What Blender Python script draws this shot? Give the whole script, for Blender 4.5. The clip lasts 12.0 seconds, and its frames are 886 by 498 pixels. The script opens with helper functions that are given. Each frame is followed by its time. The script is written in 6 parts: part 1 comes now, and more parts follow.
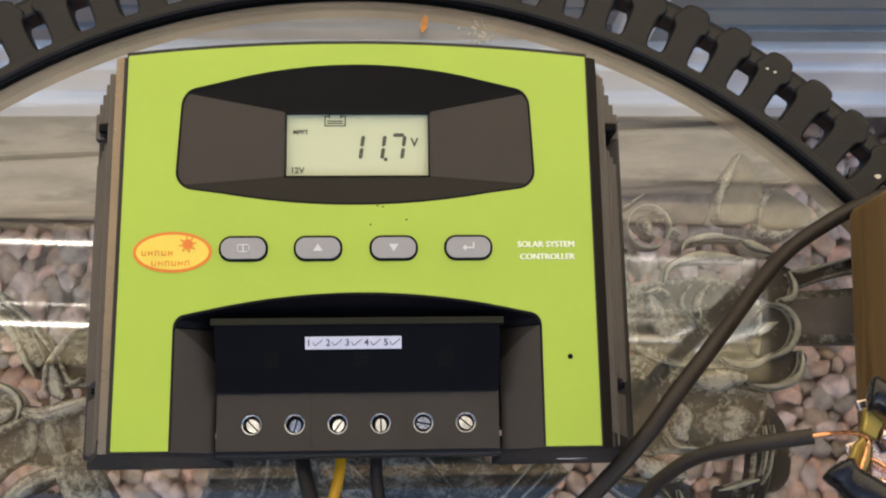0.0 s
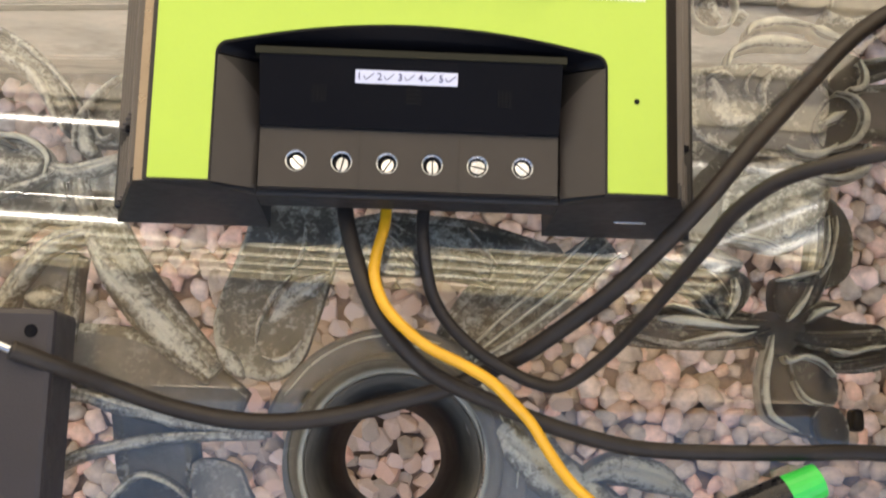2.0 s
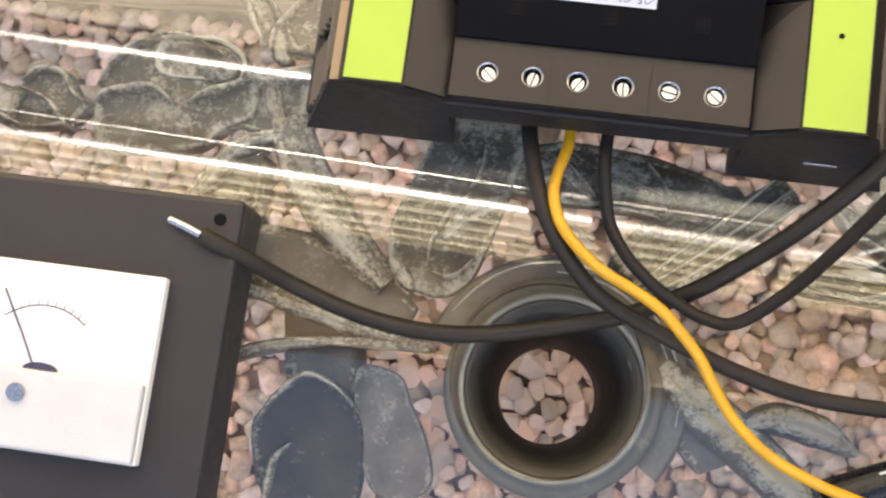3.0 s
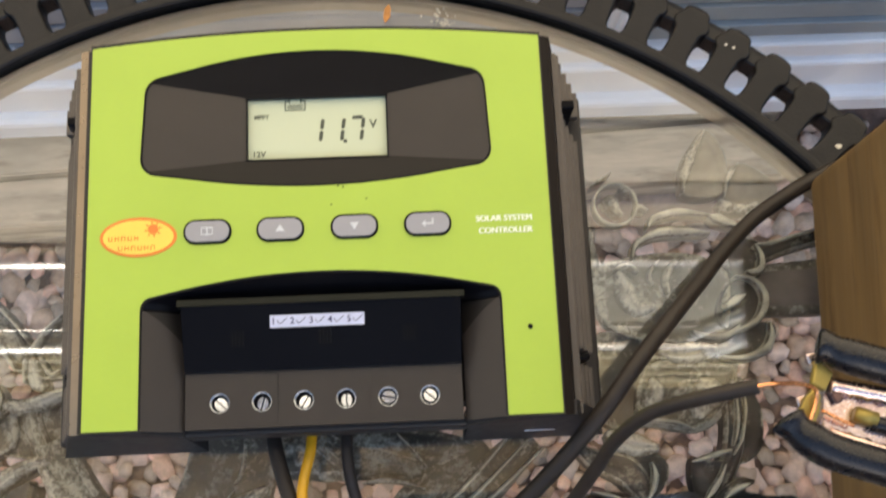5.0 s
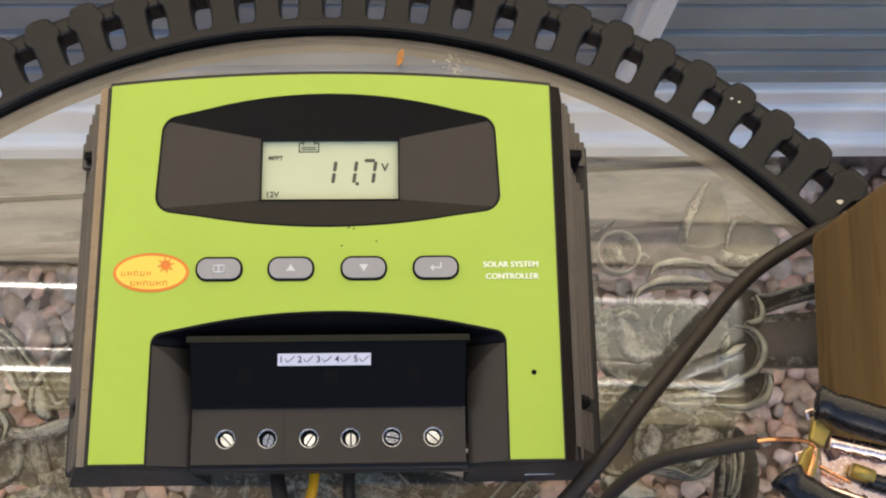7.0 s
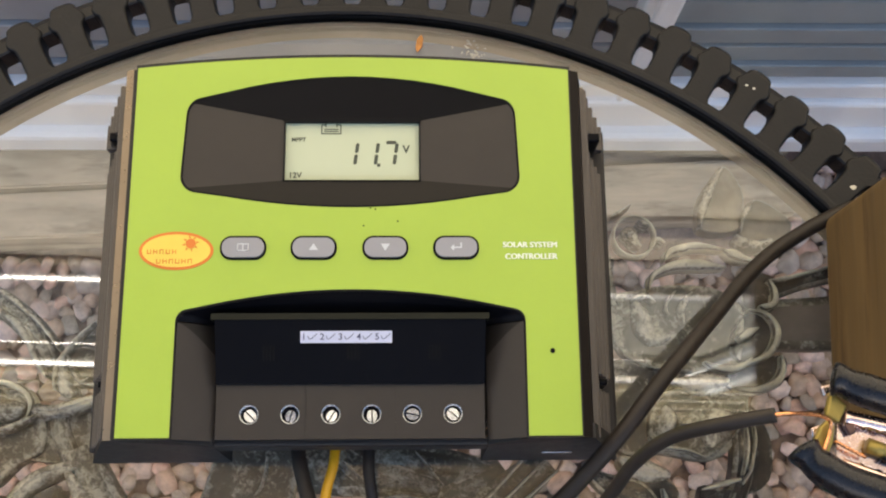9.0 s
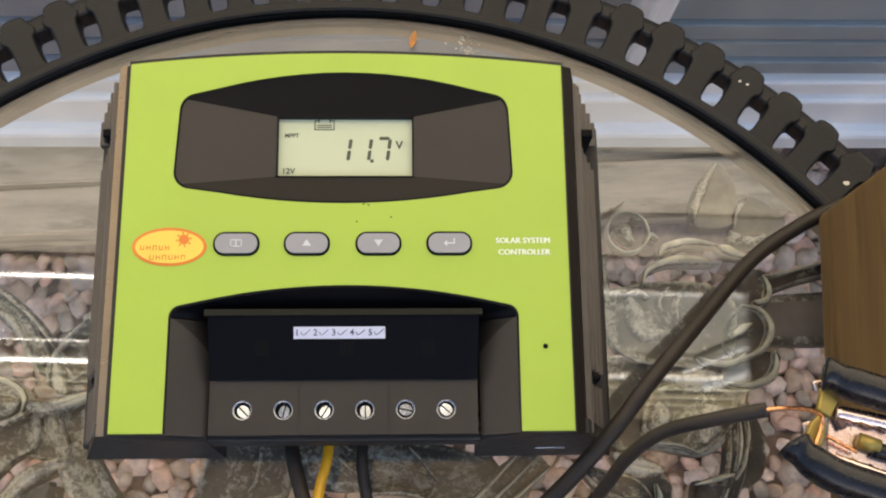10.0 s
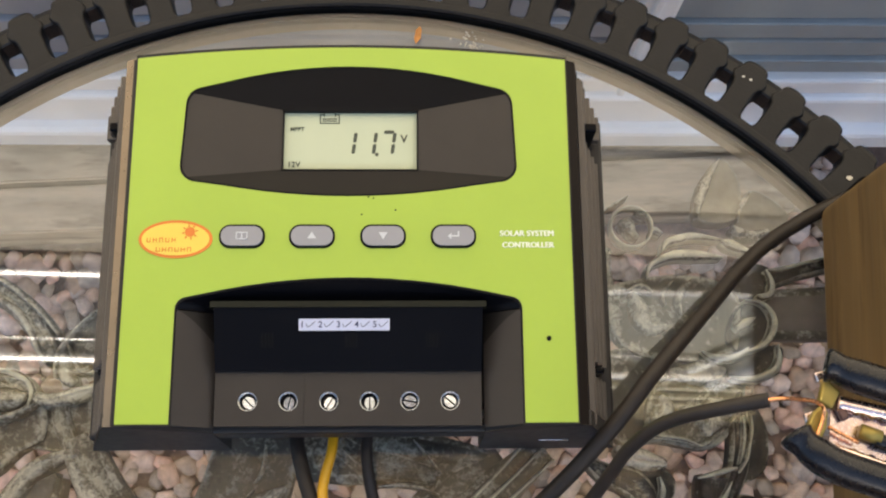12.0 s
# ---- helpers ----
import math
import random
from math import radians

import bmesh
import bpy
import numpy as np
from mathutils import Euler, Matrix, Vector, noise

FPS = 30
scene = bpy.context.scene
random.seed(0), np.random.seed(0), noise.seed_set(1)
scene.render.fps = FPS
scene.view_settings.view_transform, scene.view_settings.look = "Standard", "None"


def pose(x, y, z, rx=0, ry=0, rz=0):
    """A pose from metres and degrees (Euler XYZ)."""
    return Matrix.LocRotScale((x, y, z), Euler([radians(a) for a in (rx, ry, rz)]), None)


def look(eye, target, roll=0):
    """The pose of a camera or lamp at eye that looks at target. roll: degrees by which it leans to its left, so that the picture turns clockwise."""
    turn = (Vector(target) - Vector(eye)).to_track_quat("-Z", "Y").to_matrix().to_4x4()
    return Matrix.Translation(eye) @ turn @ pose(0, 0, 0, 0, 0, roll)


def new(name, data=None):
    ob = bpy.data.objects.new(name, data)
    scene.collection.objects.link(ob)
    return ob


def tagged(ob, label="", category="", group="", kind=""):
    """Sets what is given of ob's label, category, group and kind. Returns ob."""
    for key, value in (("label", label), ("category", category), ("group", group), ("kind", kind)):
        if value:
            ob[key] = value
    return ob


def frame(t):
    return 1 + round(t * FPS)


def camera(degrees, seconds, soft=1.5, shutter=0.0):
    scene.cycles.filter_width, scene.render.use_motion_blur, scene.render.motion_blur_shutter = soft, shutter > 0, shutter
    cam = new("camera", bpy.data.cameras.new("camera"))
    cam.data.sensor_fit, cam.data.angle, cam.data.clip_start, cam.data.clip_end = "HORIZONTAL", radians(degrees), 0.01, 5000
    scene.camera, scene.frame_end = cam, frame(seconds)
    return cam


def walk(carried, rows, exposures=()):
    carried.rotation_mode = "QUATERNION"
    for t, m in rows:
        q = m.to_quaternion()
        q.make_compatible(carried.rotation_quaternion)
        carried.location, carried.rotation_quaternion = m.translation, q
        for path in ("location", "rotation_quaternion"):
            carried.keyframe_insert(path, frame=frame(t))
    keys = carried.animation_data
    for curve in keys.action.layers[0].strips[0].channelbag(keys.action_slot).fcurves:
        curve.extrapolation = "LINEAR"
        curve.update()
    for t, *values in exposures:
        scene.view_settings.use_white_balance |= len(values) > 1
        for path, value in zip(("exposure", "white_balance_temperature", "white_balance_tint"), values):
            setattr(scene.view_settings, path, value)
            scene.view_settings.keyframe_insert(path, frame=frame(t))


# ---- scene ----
# ---- camera and walk ----
cam = camera(43.0, 12.0, soft=2.0, shutter=0.65)
PATH = [
    (0, (0.0110, -0.0748, 1.1455), (0.1027, 0.3590, -0.8048), 11.32),
    (0.2, (0.0094, -0.0867, 1.1421), (0.1117, 0.3924, -0.7969), 11.59),
    (0.5, (0.0094, -0.1030, 1.1311), (0.1028, 0.3907, -0.8048), 10.60),
    (0.7, (0.0062, -0.1089, 1.1224), (0.1014, 0.3017, -0.8326), 13.28),
    (1, (0.0043, -0.1184, 1.1155), (0.0825, 0.2292, -0.8525), 13.69),
    (1.2, (0.0028, -0.1212, 1.1155), (0.0560, 0.2455, -0.8525), 9.95),
    (1.4, (0.0013, -0.1218, 1.1156), (0.0479, 0.2319, -0.8524), 9.20),
    (1.5, (0.0009, -0.1224, 1.1158), (0.0452, 0.2224, -0.8538), 8.96),
    (1.7, (0.0003, -0.1253, 1.1120), (0.0539, 0.1957, -0.8613), 11.20),
    (2, (-0.0025, -0.1338, 1.1108), (0.0760, 0.1953, -0.8604), 15.10),
    (2.1, (-0.0023, -0.1376, 1.1132), (0.0597, 0.1964, -0.8578), 12.70),
    (2.3, (-0.0036, -0.1405, 1.1067), (-0.0407, 0.1207, -0.8758), -4.00),
    (2.5, (-0.0057, -0.1507, 1.1073), (-0.1489, 0.1135, -0.8700), -22.40),
    (2.6, (-0.0089, -0.1584, 1.1092), (-0.1794, 0.1295, -0.8626), -23.60),
    (2.7, (-0.0105, -0.1578, 1.1096), (-0.2098, 0.1169, -0.8614), -28.24),
    (4.3, (0.0002, -0.1305, 1.1298), (0.0469, 0.2822, -0.8266), 6.08),
    (4.5, (0.0135, -0.1189, 1.1422), (0.0740, 0.3410, -0.8033), 5.94),
    (4.6, (0.0188, -0.1108, 1.1437), (0.0750, 0.3505, -0.8016), 5.40),
    (5, (0.0305, -0.0923, 1.1496), (0.0895, 0.3802, -0.7929), 4.71),
    (5.5, (0.0321, -0.0896, 1.1610), (0.1151, 0.4216, -0.7708), 7.17),
    (6, (0.0304, -0.0899, 1.1608), (0.1119, 0.4366, -0.7670), 7.51),
    (6.5, (0.0270, -0.0888, 1.1576), (0.1014, 0.4348, -0.7712), 7.36),
    (7, (0.0260, -0.0882, 1.1575), (0.0947, 0.4316, -0.7726), 6.88),
    (9, (0.0198, -0.0964, 1.1616), (0.0822, 0.4227, -0.7689), 6.53),
    (9.5, (0.0221, -0.0979, 1.1614), (0.0892, 0.4152, -0.7705), 6.97),
    (10, (0.0214, -0.0970, 1.1619), (0.0880, 0.4172, -0.7697), 6.99),
    (10.5, (0.0220, -0.0980, 1.1623), (0.0872, 0.4177, -0.7689), 6.85),
    (11, (0.0234, -0.0987, 1.1635), (0.0857, 0.4171, -0.7678), 6.39),
    (11.5, (0.0233, -0.0976, 1.1644), (0.0842, 0.4200, -0.7665), 6.40),
    (12, (0.0218, -0.1006, 1.1635), (0.0785, 0.4160, -0.7678), 6.00),
]
walk(cam, [(t, look(eye, target, roll)) for t, eye, target, roll in PATH],
     [(0.0, 1.32, 6600, 10), (1.0, 1.48, 6750, 10), (1.5, 1.62, 6750, 10), (2.0, 1.85, 6700, 11), (2.5, 1.95, 6850, 12), (2.7, 1.97, 6850, 12), (4.3, 1.85, 6600, 11), (4.5, 1.80, 6600, 10), (5.0, 1.52, 6550, 10), (6.0, 1.42, 6500, 10), (12.0, 1.40, 6500, 10)])

# ---- world, sun ----
SUN_EL, SUN_AZ = radians(24), radians(-14)
world = bpy.data.worlds.new("sky")
scene.world = world
world.use_nodes = True
wn = world.node_tree.nodes
sky = wn.new("ShaderNodeTexSky")
sky.sky_type, sky.sun_disc = "NISHITA", False
sky.sun_elevation, sky.sun_rotation = SUN_EL, radians(180) + SUN_AZ
wn["Background"].inputs[1].default_value = 0.14
world.node_tree.links.new(sky.outputs[0], wn["Background"].inputs[0])
sun = new("sun", bpy.data.lights.new("sun", "SUN"))
sun.data.energy, sun.data.angle, sun.data.color = 5.0, radians(0.6), (1.0, 0.92, 0.80)
to_sun = Vector((math.sin(SUN_AZ) * math.cos(SUN_EL), -math.cos(SUN_AZ) * math.cos(SUN_EL), math.sin(SUN_EL)))
sun.matrix_world = look((0, -6, 6), Vector((0, -6, 6)) - to_sun)

# ---- materials ----


def mat(name, color, rough=0.6, metal=0.0, vary=0.15, scale=60.0, bump=0.0, bscale=400.0, spec=0.5, color2=None, patch=(0.5, 0.6), pscale=None, rand=0.0, stretch=(1, 1, 1), hue=0.0, island=False):
    """A procedural surface: base colour with large and fine variation, an optional second colour in patches, and fine relief."""
    m = bpy.data.materials.new(name)
    m.use_nodes = True
    nt = m.node_tree
    b = nt.nodes["Principled BSDF"]
    b.inputs["Metallic"].default_value = metal
    b.inputs["Specular IOR Level"].default_value = spec
    tc = nt.nodes.new("ShaderNodeTexCoord")
    mp = nt.nodes.new("ShaderNodeMapping")
    mp.inputs["Scale"].default_value = stretch
    nt.links.new(tc.outputs["Object"], mp.inputs[0])

    def tex(s, detail=5.0, rough_=0.6):
        n = nt.nodes.new("ShaderNodeTexNoise")
        n.inputs["Scale"].default_value, n.inputs["Detail"].default_value, n.inputs["Roughness"].default_value = s, detail, rough_
        nt.links.new(mp.outputs[0], n.inputs["Vector"])
        return n

    def ramp(src, lo, hi, a, c):
        r = nt.nodes.new("ShaderNodeMapRange")
        r.inputs[1].default_value, r.inputs[2].default_value, r.inputs[3].default_value, r.inputs[4].default_value = lo, hi, a, c
        nt.links.new(src, r.inputs[0])
        return r.outputs[0]

    def mix(kind, fac, a, c):
        n = nt.nodes.new("ShaderNodeMix")
        n.data_type, n.blend_type = "RGBA", kind
        for i, v in ((0, fac), (6, a), (7, c)):
            if isinstance(v, (float, int)):
                n.inputs[i].default_value = v
            elif isinstance(v, tuple):
                n.inputs[i].default_value = (*v, 1)
            else:
                nt.links.new(v, n.inputs[i])
        return n.outputs[2]

    big, fine = tex(scale), tex(scale * 7, 3.0)
    col = mix("MIX", ramp(big.outputs[0], 0.3, 0.7, 0, 1), tuple(c * (1 - vary) for c in color), tuple(min(1, c * (1 + vary)) for c in color))
    col = mix("MULTIPLY", 0.5 * min(1, vary * 3), col, mix("MIX", ramp(fine.outputs[0], 0.3, 0.7, 0, 1), (0.75, 0.75, 0.75), (1.0, 1.0, 1.0)))
    if color2:
        pt = tex(pscale or scale * 0.6, 8.0, 0.7)
        col = mix("MIX", ramp(pt.outputs[0], patch[0], patch[1], 0, 1), col, color2)
    if rand:
        if island:
            g = nt.nodes.new("ShaderNodeNewGeometry")
            rnd = g.outputs["Random Per Island"]
        else:
            g = nt.nodes.new("ShaderNodeObjectInfo")
            rnd = g.outputs["Random"]
        hs = nt.nodes.new("ShaderNodeHueSaturation")
        nt.links.new(col, hs.inputs["Color"])
        nt.links.new(ramp(rnd, 0, 1, 1 - rand, 1 + rand), hs.inputs["Value"])
        nt.links.new(ramp(rnd, 0, 1, 0.5 + hue, 0.5 - hue), hs.inputs["Hue"])
        mul = nt.nodes.new("ShaderNodeMath")
        mul.operation = "MULTIPLY"
        mul.inputs[1].default_value = 7.31
        nt.links.new(rnd, mul.inputs[0])
        fr = nt.nodes.new("ShaderNodeMath")
        fr.operation = "FRACT"
        nt.links.new(mul.outputs[0], fr.inputs[0])
        nt.links.new(ramp(fr.outputs[0], 0, 1, 0.6, 1.15), hs.inputs["Saturation"])
        col = hs.outputs[0]
    nt.links.new(col, b.inputs["Base Color"])
    nt.links.new(ramp(fine.outputs[0], 0.2, 0.8, max(0.02, rough - 0.08 * min(1, vary * 7)), min(1, rough + 0.08 * min(1, vary * 7))), b.inputs["Roughness"])
    if bump:
        bn, bt = nt.nodes.new("ShaderNodeBump"), tex(bscale, 4.0)
        bn.inputs["Strength"].default_value, bn.inputs["Distance"].default_value = min(1, bump), 0.001
        nt.links.new(bt.outputs[0], bn.inputs["Height"])
        nt.links.new(bn.outputs[0], b.inputs["Normal"])
    return m


def glass_mat(name, tint=(1, 1, 1), rough=0.0, dirt=0.0):
    m = bpy.data.materials.new(name)
    m.use_nodes = True
    b = m.node_tree.nodes["Principled BSDF"]
    b.inputs["Base Color"].default_value = (*tint, 1)
    b.inputs["Transmission Weight"].default_value = 1.0
    b.inputs["Roughness"].default_value = rough
    b.inputs["IOR"].default_value = 1.5
    return m


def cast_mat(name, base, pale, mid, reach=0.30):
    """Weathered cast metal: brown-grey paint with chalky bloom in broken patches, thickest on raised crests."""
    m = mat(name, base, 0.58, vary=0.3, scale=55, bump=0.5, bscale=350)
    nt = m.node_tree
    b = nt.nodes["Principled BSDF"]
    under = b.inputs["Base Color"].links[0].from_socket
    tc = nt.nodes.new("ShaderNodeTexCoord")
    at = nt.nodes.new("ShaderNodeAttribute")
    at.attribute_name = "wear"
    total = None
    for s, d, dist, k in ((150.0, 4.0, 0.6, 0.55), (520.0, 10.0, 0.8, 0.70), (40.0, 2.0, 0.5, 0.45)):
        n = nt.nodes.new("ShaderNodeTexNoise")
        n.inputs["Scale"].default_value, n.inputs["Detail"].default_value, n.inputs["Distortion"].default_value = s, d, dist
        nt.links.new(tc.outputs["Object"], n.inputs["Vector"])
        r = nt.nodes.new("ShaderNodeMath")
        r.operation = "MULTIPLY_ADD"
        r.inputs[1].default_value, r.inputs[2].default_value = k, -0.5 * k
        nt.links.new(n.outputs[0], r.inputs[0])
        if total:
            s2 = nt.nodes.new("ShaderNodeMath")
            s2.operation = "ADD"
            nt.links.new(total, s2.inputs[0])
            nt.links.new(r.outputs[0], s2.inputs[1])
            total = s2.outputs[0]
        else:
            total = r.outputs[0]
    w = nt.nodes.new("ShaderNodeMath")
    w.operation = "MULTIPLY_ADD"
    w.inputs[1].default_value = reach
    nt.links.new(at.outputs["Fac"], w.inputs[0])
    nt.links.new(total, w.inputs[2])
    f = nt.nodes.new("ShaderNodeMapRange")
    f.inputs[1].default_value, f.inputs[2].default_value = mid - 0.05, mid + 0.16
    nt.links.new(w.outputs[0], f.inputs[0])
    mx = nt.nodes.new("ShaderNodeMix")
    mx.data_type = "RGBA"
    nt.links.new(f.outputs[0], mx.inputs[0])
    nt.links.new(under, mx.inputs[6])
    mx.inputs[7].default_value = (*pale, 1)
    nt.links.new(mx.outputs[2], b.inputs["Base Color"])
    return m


GREEN = mat("lime_green_panel", (0.31, 0.44, 0.045), 0.42, vary=0.03, scale=25, bump=0.05, bscale=900)
PLASTIC = mat("dark_moulded_plastic", (0.015, 0.0128, 0.0115), 0.5, vary=0.12, scale=40, bump=0.12, bscale=2500, spec=0.35)
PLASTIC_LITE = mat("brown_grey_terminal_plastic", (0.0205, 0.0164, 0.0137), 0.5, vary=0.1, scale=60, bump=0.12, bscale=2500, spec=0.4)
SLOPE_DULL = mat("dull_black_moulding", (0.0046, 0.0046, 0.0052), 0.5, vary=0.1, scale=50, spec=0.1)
# darker tone of the recess plastic, used to paint shade on slopes
SHADE_SLOPE = mat("shaded_recess_plastic", (0.0088, 0.0073, 0.0062), 0.45, vary=0.1, scale=50, spec=0.2)
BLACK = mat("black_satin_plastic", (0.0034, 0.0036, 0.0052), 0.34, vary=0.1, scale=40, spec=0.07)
ALU = mat("grey_anodised_aluminium", (0.085, 0.073, 0.062), 0.5, metal=0.3, vary=0.1, scale=50, bump=0.05)
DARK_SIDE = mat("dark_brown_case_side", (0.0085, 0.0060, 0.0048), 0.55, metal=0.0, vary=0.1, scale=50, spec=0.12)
OLIVE = mat("ledge_green_reflection", (0.0068, 0.0078, 0.0035), 0.55, vary=0.1, scale=60, spec=0.2)
# bronze tone paints the bright sill mirrored in the dark left side
SIDE_SHEEN = mat("bronze_painted_sheen", (0.18, 0.145, 0.108), 0.3, metal=0.8, vary=0.1, scale=50)
LCD = mat("lcd_grey_green", (0.46, 0.50, 0.345), 0.45, vary=0.006, scale=40, spec=0.25)
INK = mat("lcd_segment_ink", (0.035, 0.045, 0.03), 0.4, vary=0.05)
GREY_BTN = mat("grey_rubber_button", (0.26, 0.26, 0.275), 0.5, vary=0.05, scale=80, bump=0.06)
ICON = mat("pale_icon_print", (0.5, 0.52, 0.54), 0.5, vary=0.05)
WHITE_INK = mat("white_print", (0.72, 0.76, 0.62), 0.5, vary=0.04)
ORANGE = mat("orange_print", (0.62, 0.17, 0.015), 0.45, vary=0.08)
YELLOW_BADGE = mat("yellow_badge", (0.68, 0.52, 0.07), 0.4, vary=0.05)
RAIL = mat("bright_aluminium_rail", (0.92, 0.91, 0.89), 0.38, metal=1.0, vary=0.05, scale=20)
SATIN = mat("satin_white_metal_frame", (0.97, 0.96, 0.93), 0.5, metal=1.0, vary=0.05, scale=20)
STEEL = mat("bright_steel", (0.47, 0.49, 0.52), 0.24, metal=1.0, vary=0.18, scale=300)
PAPER = mat("white_paper_label", (0.52, 0.55, 0.69), 0.6, vary=0.03)
PEN = mat("dark_pen_ink", (0.04, 0.04, 0.1), 0.6, vary=0.1)
CABLE = mat("black_rubber_cable", (0.023, 0.0185, 0.0155), 0.5, vary=0.2, scale=90, bump=0.1, bscale=1200, spec=0.28)
YELLOW = mat("yellow_cable_sheath", (0.62, 0.325, 0.011), 0.4, vary=0.12, scale=70, color2=(0.62, 0.33, 0.03), patch=(0.58, 0.75), pscale=120)
COPPER = mat("bare_copper", (0.86, 0.38, 0.16), 0.25, metal=1.0, vary=0.15, scale=300)
BRASSY = mat("brassy_jaw_plate", (0.30, 0.225, 0.055), 0.42, metal=0.6, vary=0.2, scale=120)
JAW = mat("coppered_steel_jaw", (0.97, 0.70, 0.63), 0.24, metal=1.0, vary=0.2, scale=160)
RUBBER = mat("black_vinyl_grip", (0.006, 0.0065, 0.009), 0.28, vary=0.2, scale=60, spec=0.35)
RIM = mat("dark_painted_cast_metal", (0.0098, 0.0100, 0.0112), 0.40, vary=0.15, scale=50, bump=0.2, bscale=700, color2=(0.0155, 0.0145, 0.0145), patch=(0.6, 0.76), pscale=45, spec=0.22)
GASKET = mat("black_rubber_gasket", (0.004, 0.004, 0.0042), 0.5, vary=0.2, spec=0.12)
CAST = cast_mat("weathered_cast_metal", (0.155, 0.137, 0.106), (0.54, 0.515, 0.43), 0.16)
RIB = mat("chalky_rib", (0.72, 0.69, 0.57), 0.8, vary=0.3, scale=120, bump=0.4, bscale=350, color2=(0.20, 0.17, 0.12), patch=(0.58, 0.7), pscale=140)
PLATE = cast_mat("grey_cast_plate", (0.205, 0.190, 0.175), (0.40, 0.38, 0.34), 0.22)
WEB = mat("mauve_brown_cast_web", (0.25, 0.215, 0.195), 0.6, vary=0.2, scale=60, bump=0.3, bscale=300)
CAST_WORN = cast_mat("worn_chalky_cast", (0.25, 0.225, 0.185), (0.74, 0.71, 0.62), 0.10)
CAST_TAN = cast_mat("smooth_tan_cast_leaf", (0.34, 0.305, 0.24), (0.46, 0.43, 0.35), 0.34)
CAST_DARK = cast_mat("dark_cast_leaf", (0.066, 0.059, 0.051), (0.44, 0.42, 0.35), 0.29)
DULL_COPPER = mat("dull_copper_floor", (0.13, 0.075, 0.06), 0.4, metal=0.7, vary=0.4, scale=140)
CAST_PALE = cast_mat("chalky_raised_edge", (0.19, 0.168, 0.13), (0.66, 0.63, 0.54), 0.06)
LEDGE = mat("beige_glass_ledge", (0.46, 0.38, 0.27), 0.6, vary=0.15, scale=25, bump=0.1, color2=(0.30, 0.25, 0.18), patch=(0.6, 0.8), pscale=30)
HUB_LIP = mat("worn_hub_lip", (0.27, 0.27, 0.23), 0.55, vary=0.25, scale=80, bump=0.2)
RENDER = mat("grey_brown_render", (0.22, 0.20, 0.19), 0.8, vary=0.15, scale=6, bump=0.3, bscale=60)
TAN_WALL = mat("tan_rendered_wall", (0.60, 0.53, 0.415), 0.8, vary=0.22, scale=22, bump=0.3, bscale=60)
HUB = mat("grey_cast_hub", (0.18, 0.16, 0.125), 0.55, vary=0.2, scale=60, bump=0.3, color2=(0.30, 0.28, 0.235), patch=(0.58, 0.7), pscale=90)
HUB_DARK = mat("dark_hub_sleeve", (0.095, 0.088, 0.074), 0.75, vary=0.25, spec=0.2, color2=(0.09, 0.085, 0.07), patch=(0.62, 0.72), pscale=150)
STONE = mat("pink_gravel", (0.62, 0.440, 0.335), 0.8, vary=0.34, scale=70, bump=0.8, bscale=240, rand=0.34, hue=0.018)
STONE_J = mat("pink_gravel_bulk", (0.62, 0.440, 0.335), 0.8, vary=0.34, scale=70, bump=0.8, bscale=240, rand=0.34, hue=0.018, island=True)
SOIL = mat("gravel_bed", (0.27, 0.185, 0.145), 0.9, vary=0.5, scale=45, bump=0.8, bscale=90)
TIMBER = mat("treated_timber", (0.150, 0.094, 0.036), 0.6, vary=0.3, scale=55, bump=0.25, bscale=220, stretch=(1, 0.06, 1), color2=(0.098, 0.058, 0.021), patch=(0.52, 0.64), pscale=90, spec=0.3)
OLDWOOD = mat("weathered_threshold_board", (0.47, 0.375, 0.265), 0.75, vary=0.4, scale=30, bump=0.5, bscale=160, stretch=(0.22, 1, 1), color2=(0.17, 0.13, 0.095), patch=(0.52, 0.68), pscale=42)
UPVC = mat("white_upvc", (0.92, 0.93, 0.94), 0.3, vary=0.02, scale=12, color2=(0.82, 0.82, 0.80), patch=(0.66, 0.84), pscale=14)
PANEL = mat("grey_blue_ribbed_panel", (0.285, 0.325, 0.345), 0.4, vary=0.1, scale=14)
# paler copy of the panel colour, with a brighter reflection painted in
PANEL_LIT = mat("ribbed_panel_lit_copy", (0.33, 0.345, 0.365), 0.4, vary=0.1, scale=14)
WINDOW_DARK = mat("dim_upper_pane", (0.105, 0.105, 0.10), 0.35, vary=0.2, scale=5)
WINDOW_PALE = mat("pale_window_surface", (0.50, 0.49, 0.43), 0.4, vary=0.3, scale=7)
PANEL_D = mat("dark_panel_groove", (0.07, 0.08, 0.09), 0.5, vary=0.1)
CREAM = mat("cream_shiplap", (0.84, 0.78, 0.60), 0.6, vary=0.08, scale=9, bump=0.2, bscale=40)
SOFFIT = mat("brown_soffit", (0.44, 0.35, 0.25), 0.6, vary=0.12, scale=10)
ROOF = mat("roof_tile", (0.14, 0.09, 0.07), 0.8, vary=0.2, scale=8, bump=0.4, bscale=40)
FENCE = mat("shade_fence_board", (0.22, 0.14, 0.08), 0.8, vary=0.25, scale=8, bump=0.3, bscale=60)
METERBOX = mat("black_meter_case", (0.021, 0.0178, 0.0205), 0.45, vary=0.12, scale=30, bump=0.15, bscale=1500, spec=0.4)
METERFACE = mat("white_meter_face", (0.72, 0.72, 0.72), 0.4, vary=0.02)
